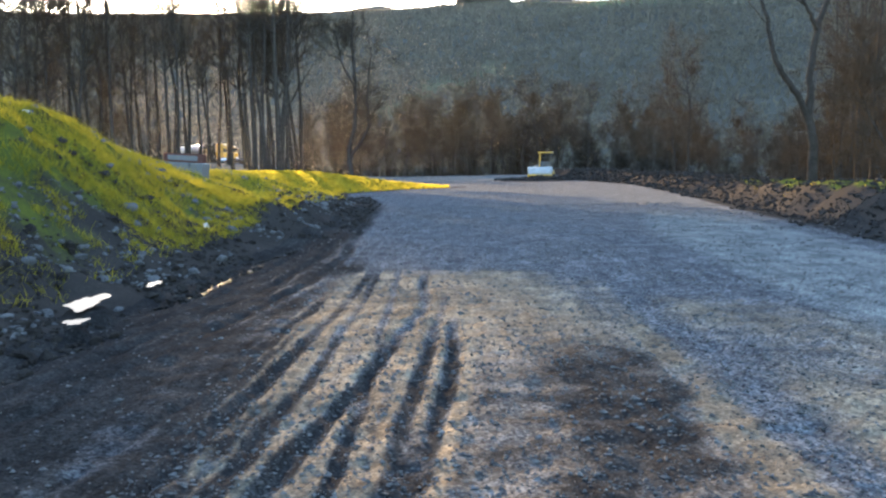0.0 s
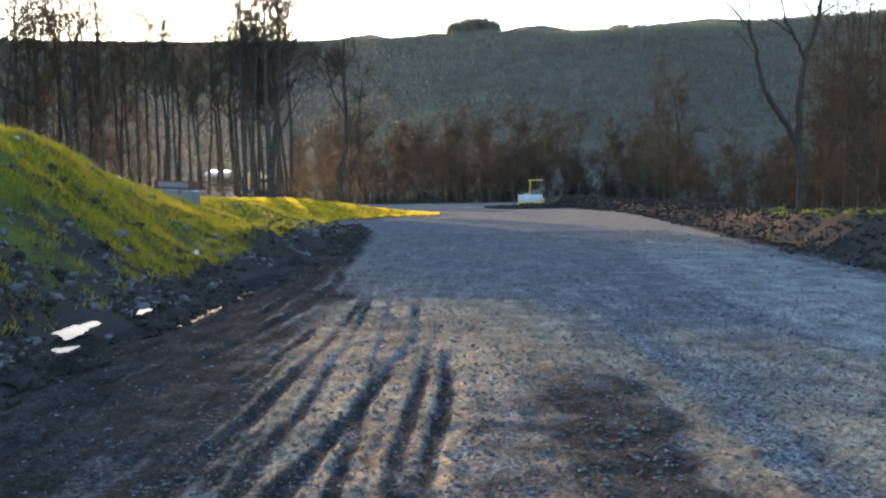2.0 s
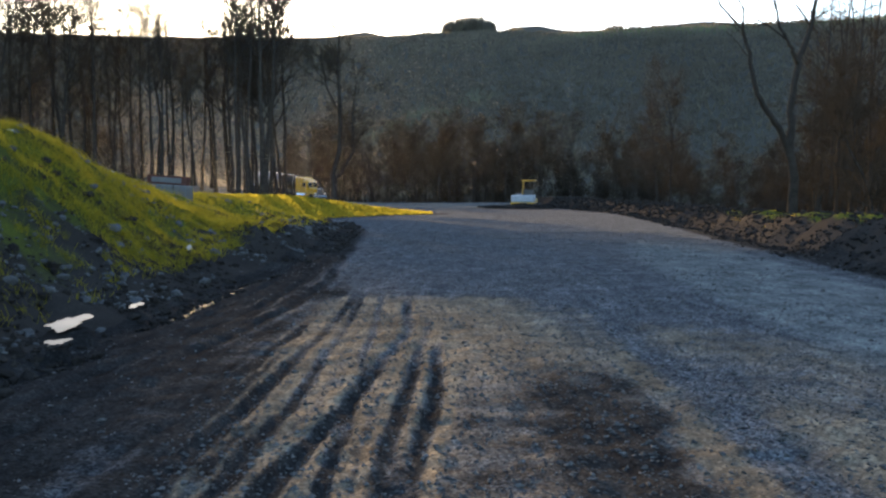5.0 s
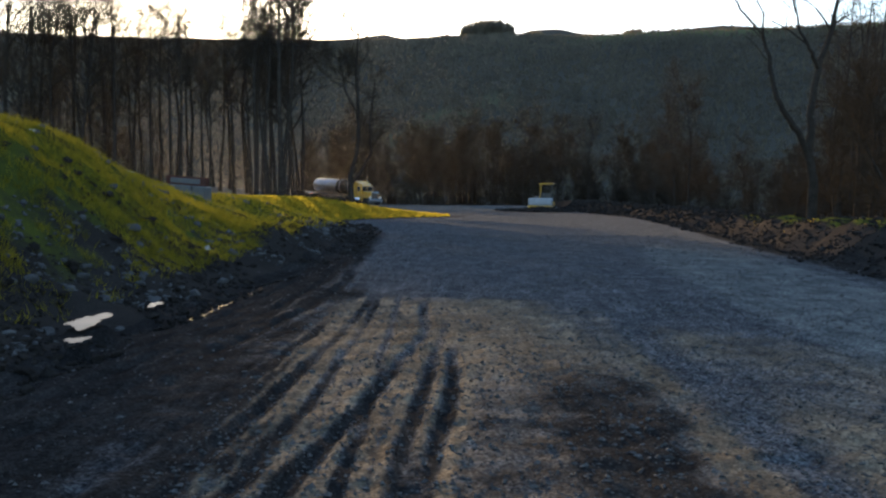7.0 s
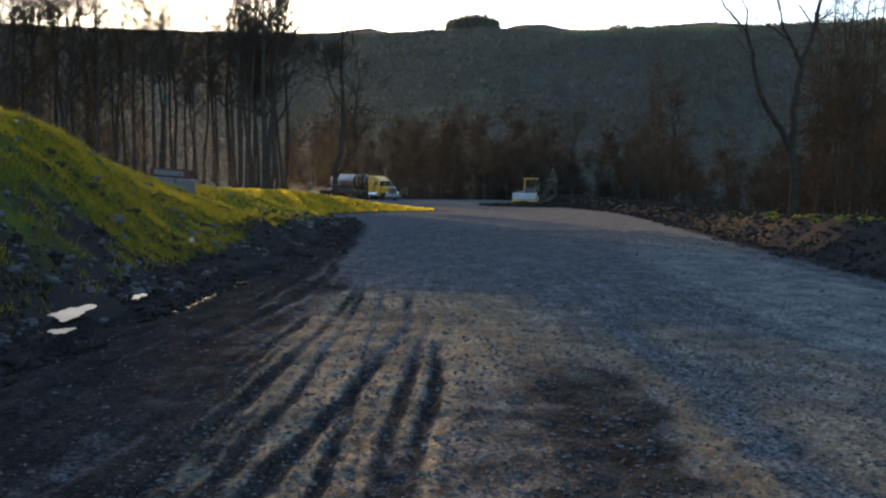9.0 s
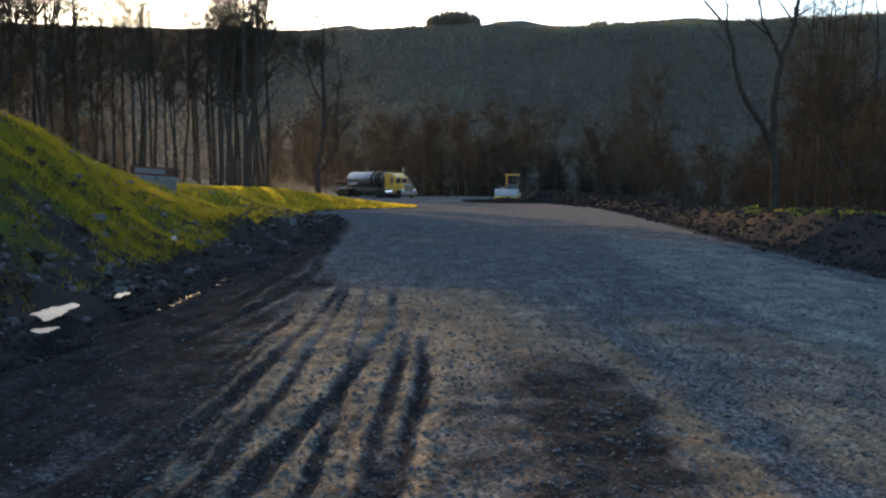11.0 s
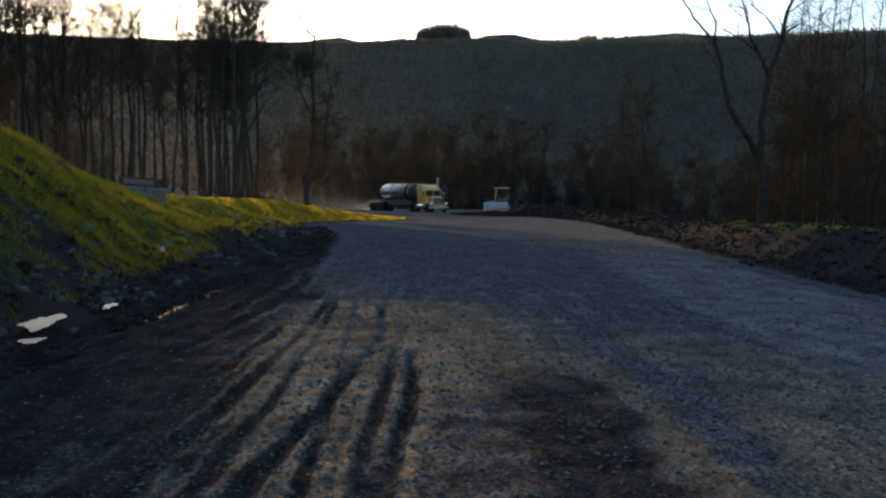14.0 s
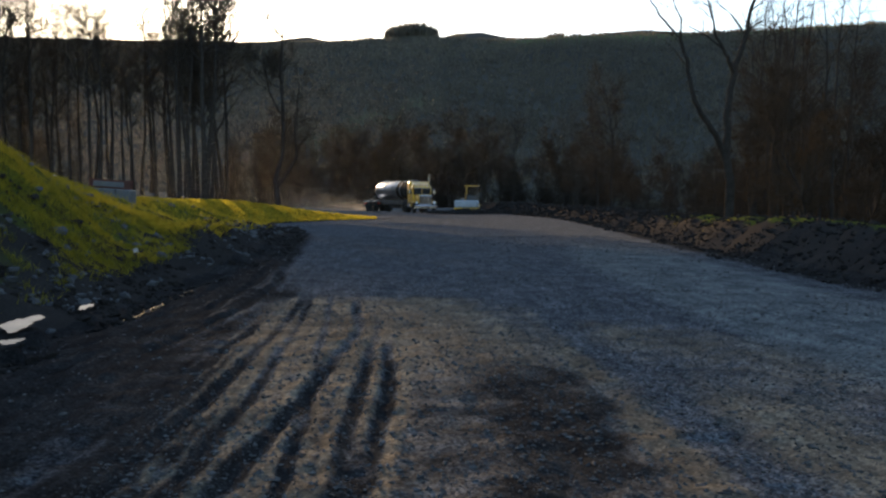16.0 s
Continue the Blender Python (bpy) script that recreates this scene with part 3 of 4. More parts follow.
BRUSH = [make_tree(40 + k, 8 + k, 0.09, 0.12, 30, 2.6, 0.55, 0.02, bend=0.09) for k in range(3)]
for b_ in BRUSH:
    tagged(b_, "leaning brushy sapling with dry brown twigs")
    spare[id(b_)] = b_
for k in range(26):
    d = rng.uniform(36, 75)
    px = rng.uniform(1390, 1790)
    plant(BRUSH, max(at(px, d), road_right(d) + 5.5), d, rng.uniform(0, 360), rng.uniform(0.4, 0.65) * (1 + 0.5 * (px > 1540)))
for px, d, s in ((1545, 72, .9), (1640, 66, .8), (1690, 60, 1.0), (1215, 78, .6), (1195, 84, .55)):
    plant(WOOD, max(at(px, d), road_right(d) + 4), d, px * 13.0, s)
POLES = [make_tree(50 + k, 14 + k, 0.15, 0.34, 16, 3.2, 0.7, 0.012, bend=0.03, dense=0.45) for k in range(3)]
for p_ in POLES:
    tagged(p_, "slender upright bare sapling with thin branches")
    spare[id(p_)] = p_
for px, d, s in ((1484, 54, .86), (1500, 60, .95), (1514, 50, .8), (1528, 57, .98), (1541, 48, .84), (1556, 62, 1.05), (1570, 52, .95), (1588, 58, 1.0), (1606, 50, .9), (1628, 56, 1.0), (1655, 60, 1.05), (1465, 66, .9)):
    plant(POLES, max(at(px, d), road_right(d) + 4), d, px * 13.0, s)


# ---------- woods on the far slopes ----------
def far_woods():
    r_ = np.random.default_rng(8)
    n = 92000
    az = np.radians(r_.uniform(-40, 34, n))
    r = 300 + 680 * r_.random(n) ** 0.85
    # groves on the skyline: bearing, half width, height, number of trees
    crest = [(2.5, 1.5, 19, 620), (4.9, 0.75, 7.5, 160), (10.75, 0.45, 6, 70), (0.1, 0.3, 6, 40), (13.5, 0.3, 4, 40)]
    az2, r2, tall2 = [], [], []
    for mid, half, top, k in crest:
        off = r_.uniform(-1, 1, k)
        az2.append(np.radians(mid + half * off))
        r2.append(r_.uniform(890, 945, k))
        tall2.append(top * (0.55 + 0.45 * np.sqrt(1 - off ** 2)) * r_.uniform(0.72, 1.0, k))
    az2, r2, tall2 = np.concatenate(az2), np.concatenate(r2), np.concatenate(tall2)
    x, y = np.concatenate([r * np.sin(az), r2 * np.sin(az2)]), np.concatenate([r * np.cos(az), r2 * np.cos(az2)])
    grown = np.concatenate([r_.uniform(1.6, 3.6, n), tall2])
    open_field = meadow(x, y)
    keep = (open_field < r_.random(len(x)) * 0.9) | (np.arange(len(x)) >= n)
    x, y, grown = x[keep], y[keep], grown[keep]
    m = 5
    p = np.repeat(np.stack([x, y, height(x, y)], 1), m, 0)
    tall = np.repeat(grown, m)
    cnt = len(p)
    base = p + np.stack([r_.normal(0, 0.5, cnt), r_.normal(0, 0.5, cnt), tall * r_.uniform(-0.4, 0.2, cnt)], 1)
    a = r_.uniform(0, 2 * math.pi, cnt)
    spread = tall * 0.28 * np.sqrt(r_.random(cnt))
    tip = p + np.stack([np.cos(a) * spread, np.sin(a) * spread, tall * (1 - 0.35 * (spread / (tall * 0.28)) ** 2)], 1)
    w = r_.uniform(0.16, 0.5, cnt)
    side = np.stack([w, r_.normal(0, 0.3, cnt), r_.normal(0, 0.3, cnt)], 1)
    mid = base * 0.35 + tip * 0.65
    v = np.stack([base, mid + side, tip, mid - side], 1).reshape(-1, 3)
    me = bpy.data.meshes.new("far_woods")
    me.from_pydata(v.tolist(), [], np.arange(cnt * 4).reshape(-1, 4).tolist())
    me.materials.append(HAZED_WOOD)
    tagged(new("far_woods", me), "bare brown woods covering the distant hillside", "woods", kind="stuff")


# Base colour lifted well above the near twigs to carry the hill's haze.
HAZED_WOOD = grainy("hazed_far_twigs", (0.12, 0.107, 0.084), (0.185, 0.165, 0.128), 0.006, 0.95, 0.0, island=0.14, translucent=0.4)
far_woods()


# ---------- grass, stones and clods ----------
def scatter(count, x0, x1, y0, y1, seed, power=1.0):
    r_ = np.random.default_rng(seed)
    y = y0 + (y1 - y0) * r_.random(count) ** power
    return r_, r_.uniform(x0, x1, count), y


def grass_blades():
    r_, x, y = scatter(420000, -34, 0.5, 7.5, 100, 11, 1.35)
    b = road_left(y) - x
    m = 0.5 * fbm(x * 0.5 + 3, y * 0.5) + 0.3 * fbm(x * 1.6, y * 1.6) + 0.25 * vnoise(x * 4.3, y * 4.3)
    keep = (b > 0.9) & (b < 26) & (np.hypot(x - at(326, 36), y - 35.2) > 1.5) & (m + 0.3 * ease(26, 48, y) + 0.08 * ease(1.2, 3.5, b) + 0.08 * ease(24, 12, y) > 0.49) & (r_.random(len(x)) < 0.6 + 0.4 * ease(60, 20, y))
    x1, y1 = r_.uniform(8, 22, 60000), r_.uniform(15, 45, 60000)
    e = x1 - road_right(y1)
    k1 = (e > 1.2) & (e < 6) & (fbm(x1 * 0.6, y1 * 0.6) > 0.5) & (r_.random(60000) < 0.1)
    x, y = np.concatenate([x[keep], x1[k1]]), np.concatenate([y[keep], y1[k1]])
    r3, x3, y3 = scatter(230000, -15, -3.6, 8, 30, 12, 1.1)
    b3 = road_left(y3) - x3
    m3 = 0.5 * fbm(x3 * 0.5 + 3, y3 * 0.5) + 0.3 * fbm(x3 * 1.6, y3 * 1.6) + 0.25 * vnoise(x3 * 4.3, y3 * 4.3)
    k3 = (b3 > 1.0) & (b3 < 11) & (np.hypot(x3 - at(326, 36), y3 - 35.2) > 1.5) & (m3 + 0.14 * ease(1.0, 2.6, b3) > 0.52)
    x, y = np.concatenate([x, x3[k3]]), np.concatenate([y, y3[k3]])
    n = len(x)
    z = height(x, y)
    far = ease(20, 70, y)
    tall = r_.uniform(0.04, 0.14, n) * (1 + 0.6 * vnoise(x * 1.1, y * 1.1) + 0.5 * far)
    tall = np.where(x > 5, tall * 0.3, tall)
    lean = r_.normal(0, 0.5, (n, 2)) * tall[:, None]
    w = (0.006 + 0.03 * far) * r_.uniform(0.7, 1.4, n)
    a = r_.uniform(0, math.pi, n)
    side = np.stack([np.cos(a) * w, np.sin(a) * w, 0 * w], 1)
    p = np.stack([x, y, z - 0.01], 1)
    tip = p + np.concatenate([lean, tall[:, None]], 1)
    v = np.stack([p - side, p + side, tip], 1).reshape(-1, 3)
    me = bpy.data.meshes.new("grass")
    me.from_pydata(v.tolist(), [], np.arange(n * 3).reshape(-1, 3).tolist())
    me.materials.append(GRASS)
    tagged(new("grass", me), "short yellow-green grass in tufts on the bank", "grass", kind="stuff")


OCTA = np.array([(1, 0, 0), (0, 1, 0), (-1, 0, 0), (0, -1, 0), (0, 0, 1), (0, 0, -1)], float)
OCTF = np.array([(0, 1, 4), (1, 2, 4), (2, 3, 4), (3, 0, 4), (1, 0, 5), (2, 1, 5), (3, 2, 5), (0, 3, 5)])


ICO = bmesh.new()
bmesh.ops.create_icosphere(ICO, subdivisions=1, radius=1.0)
ICOV = np.array([v.co[:] for v in ICO.verts])
ICOF = np.array([[v.index for v in f.verts] for f in ICO.faces])
ICO.free()


def bits(name, x, y, size, mat, label, category, r_, flat=0.6, lift=0.15, base=OCTA, faces=OCTF):
    n = len(x)
    k = len(base)
    z = height(x, y)
    jit = base[None] * r_.uniform(0.65, 1.2, (n, k, 1)) + r_.normal(0, 0.1, (n, k, 3))
    a = r_.uniform(0, 2 * math.pi, n)
    c, s = np.cos(a)[:, None], np.sin(a)[:, None]
    jit = jit * np.stack([r_.uniform(0.8, 1.5, n), r_.uniform(0.6, 1.0, n), flat * r_.uniform(0.6, 1.2, n)], 1)[:, None]
    rot = np.stack([jit[..., 0] * c - jit[..., 1] * s, jit[..., 0] * s + jit[..., 1] * c, jit[..., 2]], -1) * size[:, None, None]
    v = (rot + np.stack([x, y, z + size * lift], 1)[:, None]).reshape(-1, 3)
    f = (faces[None] + k * np.arange(n)[:, None, None]).reshape(-1, 3)
    me = bpy.data.meshes.new(name)
    me.from_pydata(v.tolist(), [], f.tolist())
    me.materials.append(mat)
    tagged(new(name, me), label, category, kind="stuff")


def gravel():
    r_, x, y = scatter(90000, -4.2, 9.5, 4.0, 40, 21, 2.0)
    m = fbm(x * 0.8 + 5, y * 0.8)
    keep = (x > road_left(y)) & (x < road_right(y)) & (np.abs(x) < 0.5 * y + 1) & ((x > -1.7) | (r_.random(len(x)) < 0.15)) & (r_.random(len(x)) < 0.25 + 0.5 * ease(11, 7, y) + 1.6 * np.clip(m - 0.42, 0, 1) / 0.3)
    x, y = x[keep], y[keep]
    size = np.exp(r_.normal(math.log(0.0095), 0.5, len(x))).clip(0.004, 0.028) * (1 + y * 0.02)
    bits("gravel", x, y, size, STONE, "loose grey crushed stone over the road", "gravel", r_)


def clods():
    r_, x, y = scatter(130000, -8, 26, 7, 118, 31, 1.5)
    b, e = road_left(y) - x, x - road_right(y)
    m = fbm(x * 0.9, y * 0.9 + 4)
    left = (b > -0.7) & (b < 3.4) & (m > 0.42) & (y < 52)
    right = (e > -0.5 * (m > 0.5)) & (e < 6) & (m > 0.22)
    right |= (((x - 9.5) / 4.5) ** 2 + ((y - 95) / 3) ** 2 < 1) & (m > 0.3)
    dry = np.min([np.hypot((x - q[0]) / q[2], (y - q[1]) / q[3]) for q in POOLS], 0) > 1.5
    keep = (left | right) & dry
    x, y = x[keep], y[keep]
    size = np.exp(r_.normal(math.log(0.03), 0.55, len(x))).clip(0.013, 0.1) * (1 + 0.02 * np.clip(y - 30, 0, 80))
    bits("earth_clods", x, y, size, CLOD, "dark broken earth clods along both road edges", "soil", r_, 0.8, 0.3, ICOV, ICOF)


def rubble():
    r_, x, y = scatter(16000, -16, -3, 8, 48, 41, 1.3)
    b = road_left(y) - x
    keep = (b > 0.3) & (b < 9) & (fbm(x * 0.7 + 8, y * 0.7) > 0.49) & (np.min([np.hypot((x - q[0]) / q[2], (y - q[1]) / q[3]) for q in POOLS], 0) > 1.6)
    x, y = x[keep], y[keep]
    size = np.exp(r_.normal(math.log(0.035), 0.5, len(x))).clip(0.015, 0.12)
    bits("rubble", x, y, size, BANK_STONE, "scattered grey stones among the grass", "stones", r_, 0.7, 0.35, ICOV, ICOF)


rubble()
grass_blades()
gravel()
clods()


def rock_mesh(seed):
    bm = bmesh.new()
    bmesh.ops.create_icosphere(bm, subdivisions=2, radius=1.0)
    r_ = random.Random(seed)
    off = Vector((r_.uniform(0, 50), r_.uniform(0, 50), 0))
    for v in bm.verts:
        n_ = noise.noise(v.co * 0.9 + off) * 0.45 + noise.noise(v.co * 2.2 + off) * 0.2
        v.co *= 1 + n_
        v.co.z *= 0.62
        for ax in (Vector((1, .3, .2)), Vector((-.4, 1, .3)), Vector((.2, -.5, 1))):
            ax = ax.normalized()
            d = v.co.dot(ax)
            if d > 0.75:
                v.co -= ax * (d - 0.75) * 0.8
    me = bpy.data.meshes.new("rock")
    bm.to_mesh(me)
    bm.free()
    me.materials.append(BANK_STONE)
    return me


ROCKS = [rock_mesh(k) for k in range(7)]
r2_ = random.Random(9)
count_ = 0
while count_ < 110:
    y_ = 8 + 40 * r2_.random() ** 1.4
    b_ = r2_.uniform(0.2, 7) if count_ % 4 else r2_.uniform(0.4, 2.4)
    x_ = float(road_left(y_)) - b_
    if min(math.hypot(x_ - q[0], (y_ - q[1]) * 0.5) for q in POOLS) < 0.5:
        continue
    s_ = min(0.3, 0.075 * math.exp(r2_.gauss(0, 0.5)))
    tagged(new("rock", ROCKS[count_ % 7]), "grey rough stone half sunk in the grassy bank", "rock", "stones on the bank").matrix_basis = \
        pose(x_, y_, h1(x_, y_) + 0.1 * s_, r2_.uniform(-20, 20), r2_.uniform(-20, 20), r2_.uniform(0, 360)) @ Matrix.Scale(s_, 4)
    count_ += 1

for px, d, s_ in ((205, 29, .1), (232, 30, .13), (240, 31, .16), (262, 32, .08), (285, 33, .14), (288, 33.5, .08), (60, 19, .07)):
    x_ = at(px, d)
    ob_ = tagged(new("rock", ROCKS[int(px) % 7].copy()), "pale bright stone lying on the grass crest", "rock", "stones on the bank")
    ob_.data.materials[0] = PALE_STONE
    ob_.matrix_basis = pose(x_, d, h1(x_, d) + 0.4 * s_, 10, 5, px * 3.0) @ Matrix.Scale(s_, 4)

# ---------- puddles ----------
def puddle(x, y, rx, ry, z, seed):
    bm = bmesh.new()
    r_ = random.Random(seed)
    ph = [r_.uniform(0, 6.28) for _ in range(4)]
    ring = []
    for a in np.linspace(0, 2 * math.pi, 40, endpoint=False):
        g = 1 + 0.22 * math.sin(2 * a + ph[0]) + 0.2 * math.sin(3 * a + ph[1]) + 0.14 * math.sin(5 * a + ph[2]) + 0.1 * math.sin(9 * a + ph[3])
        ring.append(bm.verts.new((rx * g * math.cos(a), ry * g * math.sin(a), 0)))
    bm.faces.new(ring)
    me = bpy.data.meshes.new("puddle")
    bm.to_mesh(me)
    bm.free()
    me.materials.append(WATER)
    tagged(new("puddle", me), "still muddy rainwater puddle in the ditch", "puddle", "puddles in the ditch").matrix_basis = pose(x, y, z, 7.0, 0, 0)


for k, (x_, y_, rx, ry, level) in enumerate(POOLS):
    puddle(x_, y_, rx * 1.1, ry * 1.1, level, k)

# ---------- stake ----------
WHITE = grainy("weathered_white", (0.3, 0.295, 0.28), (0.5, 0.49, 0.47), 9, 0.6, 0.2, dirt=(0.2, 0.17, 0.13))
stake = tagged(new("survey_stake"), "short pale wooden survey stake leaning in the mud", "stake")
bm = bmesh.new()
block(bm, -.05, .05, -.02, .02, -.15, .3, .008)
part("post", bm, WHITE, stake)
bm = bmesh.new()
block(bm, -.065, .065, -.026, .026, .2, .33, .01)
part("cap", bm, WHITE, stake, "paler painted head")
stake.matrix_basis = pose(at(374, 20.5), 20.5, h1(at(374, 20.5), 20.5), 0, -22, 25) @ Matrix.Scale(0.75, 4)

# ---------- machine materials ----------
YELLOW = grainy("yellow_paint", (0.55, 0.28, 0.012), (0.72, 0.39, 0.02), 1.5, 0.35, 0.05, dirt=(0.25, 0.2, 0.13))
GREY_PAINT = grainy("grey_paint", (0.28, 0.3, 0.32), (0.42, 0.44, 0.46), 2, 0.4, 0.05, dirt=(0.25, 0.23, 0.2))
DARK = grainy("black_steel", (0.015, 0.015, 0.016), (0.05, 0.05, 0.05), 3, 0.55, 0.1, dirt=(0.12, 0.1, 0.08))
RUBBER = grainy("rubber", (0.015, 0.015, 0.015), (0.04, 0.038, 0.035), 6, 0.85, 0.4, dirt=(0.14, 0.12, 0.09))
CHROME = grainy("chrome", (0.6, 0.6, 0.6), (0.8, 0.8, 0.8), 3, 0.15, 0.02, metal=1.0)
TANK = grainy("brushed_tank_steel", (0.16, 0.165, 0.18), (0.28, 0.285, 0.3), 1.2, 0.3, 0.03, metal=0.9, dirt=(0.2, 0.18, 0.15))
RUST = grainy("rust_red_paint", (0.06, 0.03, 0.024), (0.13, 0.06, 0.045), 6, 0.75, 0.3)
SHEET = grainy("galvanised_sheet", (0.07, 0.07, 0.07), (0.13, 0.128, 0.125), 5, 0.55, 0.15, dirt=(0.15, 0.12, 0.09))
RED_LAMP = grainy("red_lens", (0.5, 0.02, 0.01), (0.7, 0.04, 0.02), 3, 0.2, 0.0)
LENS = grainy("clear_lens", (0.7, 0.7, 0.68), (0.9, 0.9, 0.88), 3, 0.1, 0.0)
m_, n_, l_, GB = nodes_of("tinted_glass")
GB.inputs["Base Color"].default_value = (0.02, 0.025, 0.03, 1)
GB.inputs["Roughness"].default_value = 0.05
GLASS = m_


def rod(bm, a, b, r, sides=12, r2=None):
    a, b = Vector(a), Vector(b)
    d = b - a
    m = Matrix.Translation((a + b) / 2) @ d.to_track_quat("Z", "Y").to_matrix().to_4x4()
    bmesh.ops.create_cone(bm, cap_ends=True, segments=sides, radius1=r, radius2=r if r2 is None else r2, depth=d.length, matrix=m)
    return bm


def lathe(bm, profile, sides=28):
    """Turns (x, r) pairs about the x axis."""
    rings = [[bm.verts.new((x, r * math.cos(2 * math.pi * s / sides), r * math.sin(2 * math.pi * s / sides))) for s in range(sides)] for x, r in profile]
    for a, b in zip(rings, rings[1:]):
        for s in range(sides):
            bm.faces.new((a[s], a[(s + 1) % sides], b[(s + 1) % sides], b[s]))
    bm.faces.new(rings[0][::-1])
    bm.faces.new(rings[-1])
    for f in bm.faces:
        f.smooth = True
    return bm


def wheel(parent, x, y, r=0.51, half=0.14, rim_mat=None):
    hub = new("wheel")
    hub.parent = parent
    hub.matrix_basis = pose(x, y, r)
    bm = lathe(bmesh.new(), [(-half, r * .6), (-half, r * .9), (-half * .75, r), (half * .75, r), (half, r * .9), (half, r * .6)])
    part("tyre", bm, RUBBER, hub, "dusty black tyre")
    bm = lathe(bmesh.new(), [(-half * .8, r * .58), (-half * .6, r * .35), (-half * .9, r * .15), (half * .9, r * .15), (half * .6, r * .35), (half * .8, r * .58)], 20)
    part("rim", bm, rim_mat or CHROME, hub, "bright metal rim")
    return hub


# ---------- lorry: tractor and tank trailer ----------
def build_tractor():
    t = tagged(new("truck_tractor"), "yellow long-nosed truck tractor with a chrome stack", "truck")
    bm = bmesh.new()
    block(bm, -.45, -.3, -7.0, -.4, .75, .98)
    block(bm, .3, .45, -7.0, -.4, .75, .98)
    block(bm, -.3, .3, -6.9, -6.75, .75, .95)
    block(bm, -.5, .5, -6.3, -4.7, .98, 1.12)
    part("chassis", bm, DARK, t)
    bm = bmesh.new()
    block(bm, -.72, .72, -2.0, -.25, 1.0, 1.85, .14)
    for v in bm.verts:
        if v.co.y > -1 and v.co.z > 1.5:
            v.co.z -= .1
    part("hood", bm, YELLOW, t)
    bm = bmesh.new()
    block(bm, -.66, .66, -.27, -.16, .8, 1.8, .05)
    g = part("grille", bm, CHROME, t, "chrome radiator grille")
    for k in range(9):
        bm = bmesh.new()
        block(bm, -.57 + k * .134, -.5 + k * .134, -.17, -.13, .9, 1.72, 0)
        part("bar", bm, DARK, g)
    bm = bmesh.new()
    block(bm, -1.2, 1.2, -.2, 0, .38, .78, .05)
    part("bumper", bm, CHROME, t, "polished steel bumper")
    for sx in (-1, 1):
        bm = bmesh.new()
        block(bm, min(sx * .68, sx * 1.2), max(sx * .68, sx * 1.2), -1.75, -.25, 1.0, 1.16, .06)
        block(bm, min(sx * .68, sx * 1.2), max(sx * .68, sx * 1.2), -1.95, -1.7, .6, 1.12, .06)
        part("fender", bm, YELLOW, t)
        bm = bmesh.new()
        rod(bm, (sx * .92, -.28, 1.02), (sx * .92, -.14, 1.02), .13)
        part("headlight", bm, LENS, t, "round glass headlight")
        if sx < 0:
            bm = bmesh.new()
            rod(bm, (sx * 1.02, -3.1, .95), (sx * 1.02, -3.1, 4.05), .09)
            rod(bm, (sx * 1.02, -3.1, 1.6), (sx * 1.02, -3.1, 3.0), .14)
            part("exhaust_stack", bm, CHROME, t, "chrome vertical exhaust stack")
        bm = bmesh.new()
        rod(bm, (sx * .95, -3.9, .72), (sx * .95, -2.1, .72), .32, 20)
        part("fuel_tank", bm, CHROME, t, "round polished fuel tank")
        bm = bmesh.new()
        block(bm, min(sx * 1.25, sx * 1.45), max(sx * 1.25, sx * 1.45), -2.05, -1.97, 1.9, 2.4, .02)
        rod(bm, (sx * 1.0, -2.1, 2.3), (sx * 1.3, -2.02, 2.3), .02)
        part("mirror", bm, CHROME, t)
        bm = bmesh.new()
        block(bm, sx * 1.04 - .012, sx * 1.04 + .012, -2.85, -2.2, 1.95, 2.5, 0)
        part("side_window", bm, GLASS, t, "dark tinted glass")
        wheel(t, sx * 1.02, -1.0)
        for y in (-4.85, -6.15):
            wheel(t, sx * .9, y, .51, .28)
        bm = bmesh.new()
        block(bm, min(sx * .6, sx * 1.2), max(sx * .6, sx * 1.2), -6.8, -6.72, .5, 1.0, .01)
        part("mudflap", bm, RUBBER, t)
    bm = bmesh.new()
    block(bm, -1.02, 1.02, -3.0, -1.9, 1.0, 2.75, .12)
    part("cab", bm, YELLOW, t)
    for sx in (-1, 1):
        bm = bmesh.new()
        block(bm, min(sx * .04, sx * .9), max(sx * .04, sx * .9), -1.905, -1.885, 1.88, 2.52, .006)
        part("windscreen", bm, GLASS, t, "dark split windscreen pane")
    bm = bmesh.new()
    block(bm, -.98, .98, -1.9, -1.66, 2.52, 2.6, .03)
    part("sun_visor", bm, CHROME, t, "chrome visor over the windscreen")
    bm = bmesh.new()
    block(bm, -1.1, 1.1, -4.3, -3.2, 1.0, 3.25, .14)
    part("sleeper", bm, YELLOW, t)
    bm = bmesh.new()
    block(bm, -.9, .9, -3.3, -2.2, 2.74, 3.15, .12)
    for v in bm.verts:
        if v.co.y > -2.6 and v.co.z > 2.9:
            v.co.z -= .22
    part("roof_fairing", bm, YELLOW, t)
    for k in range(5):
        bm = bmesh.new()
        rod(bm, (-.6 + .3 * k, -2.15, 2.8), (-.6 + .3 * k, -2.02, 2.8), .05)
        part("marker_lamp", bm, LENS, t)
    return t


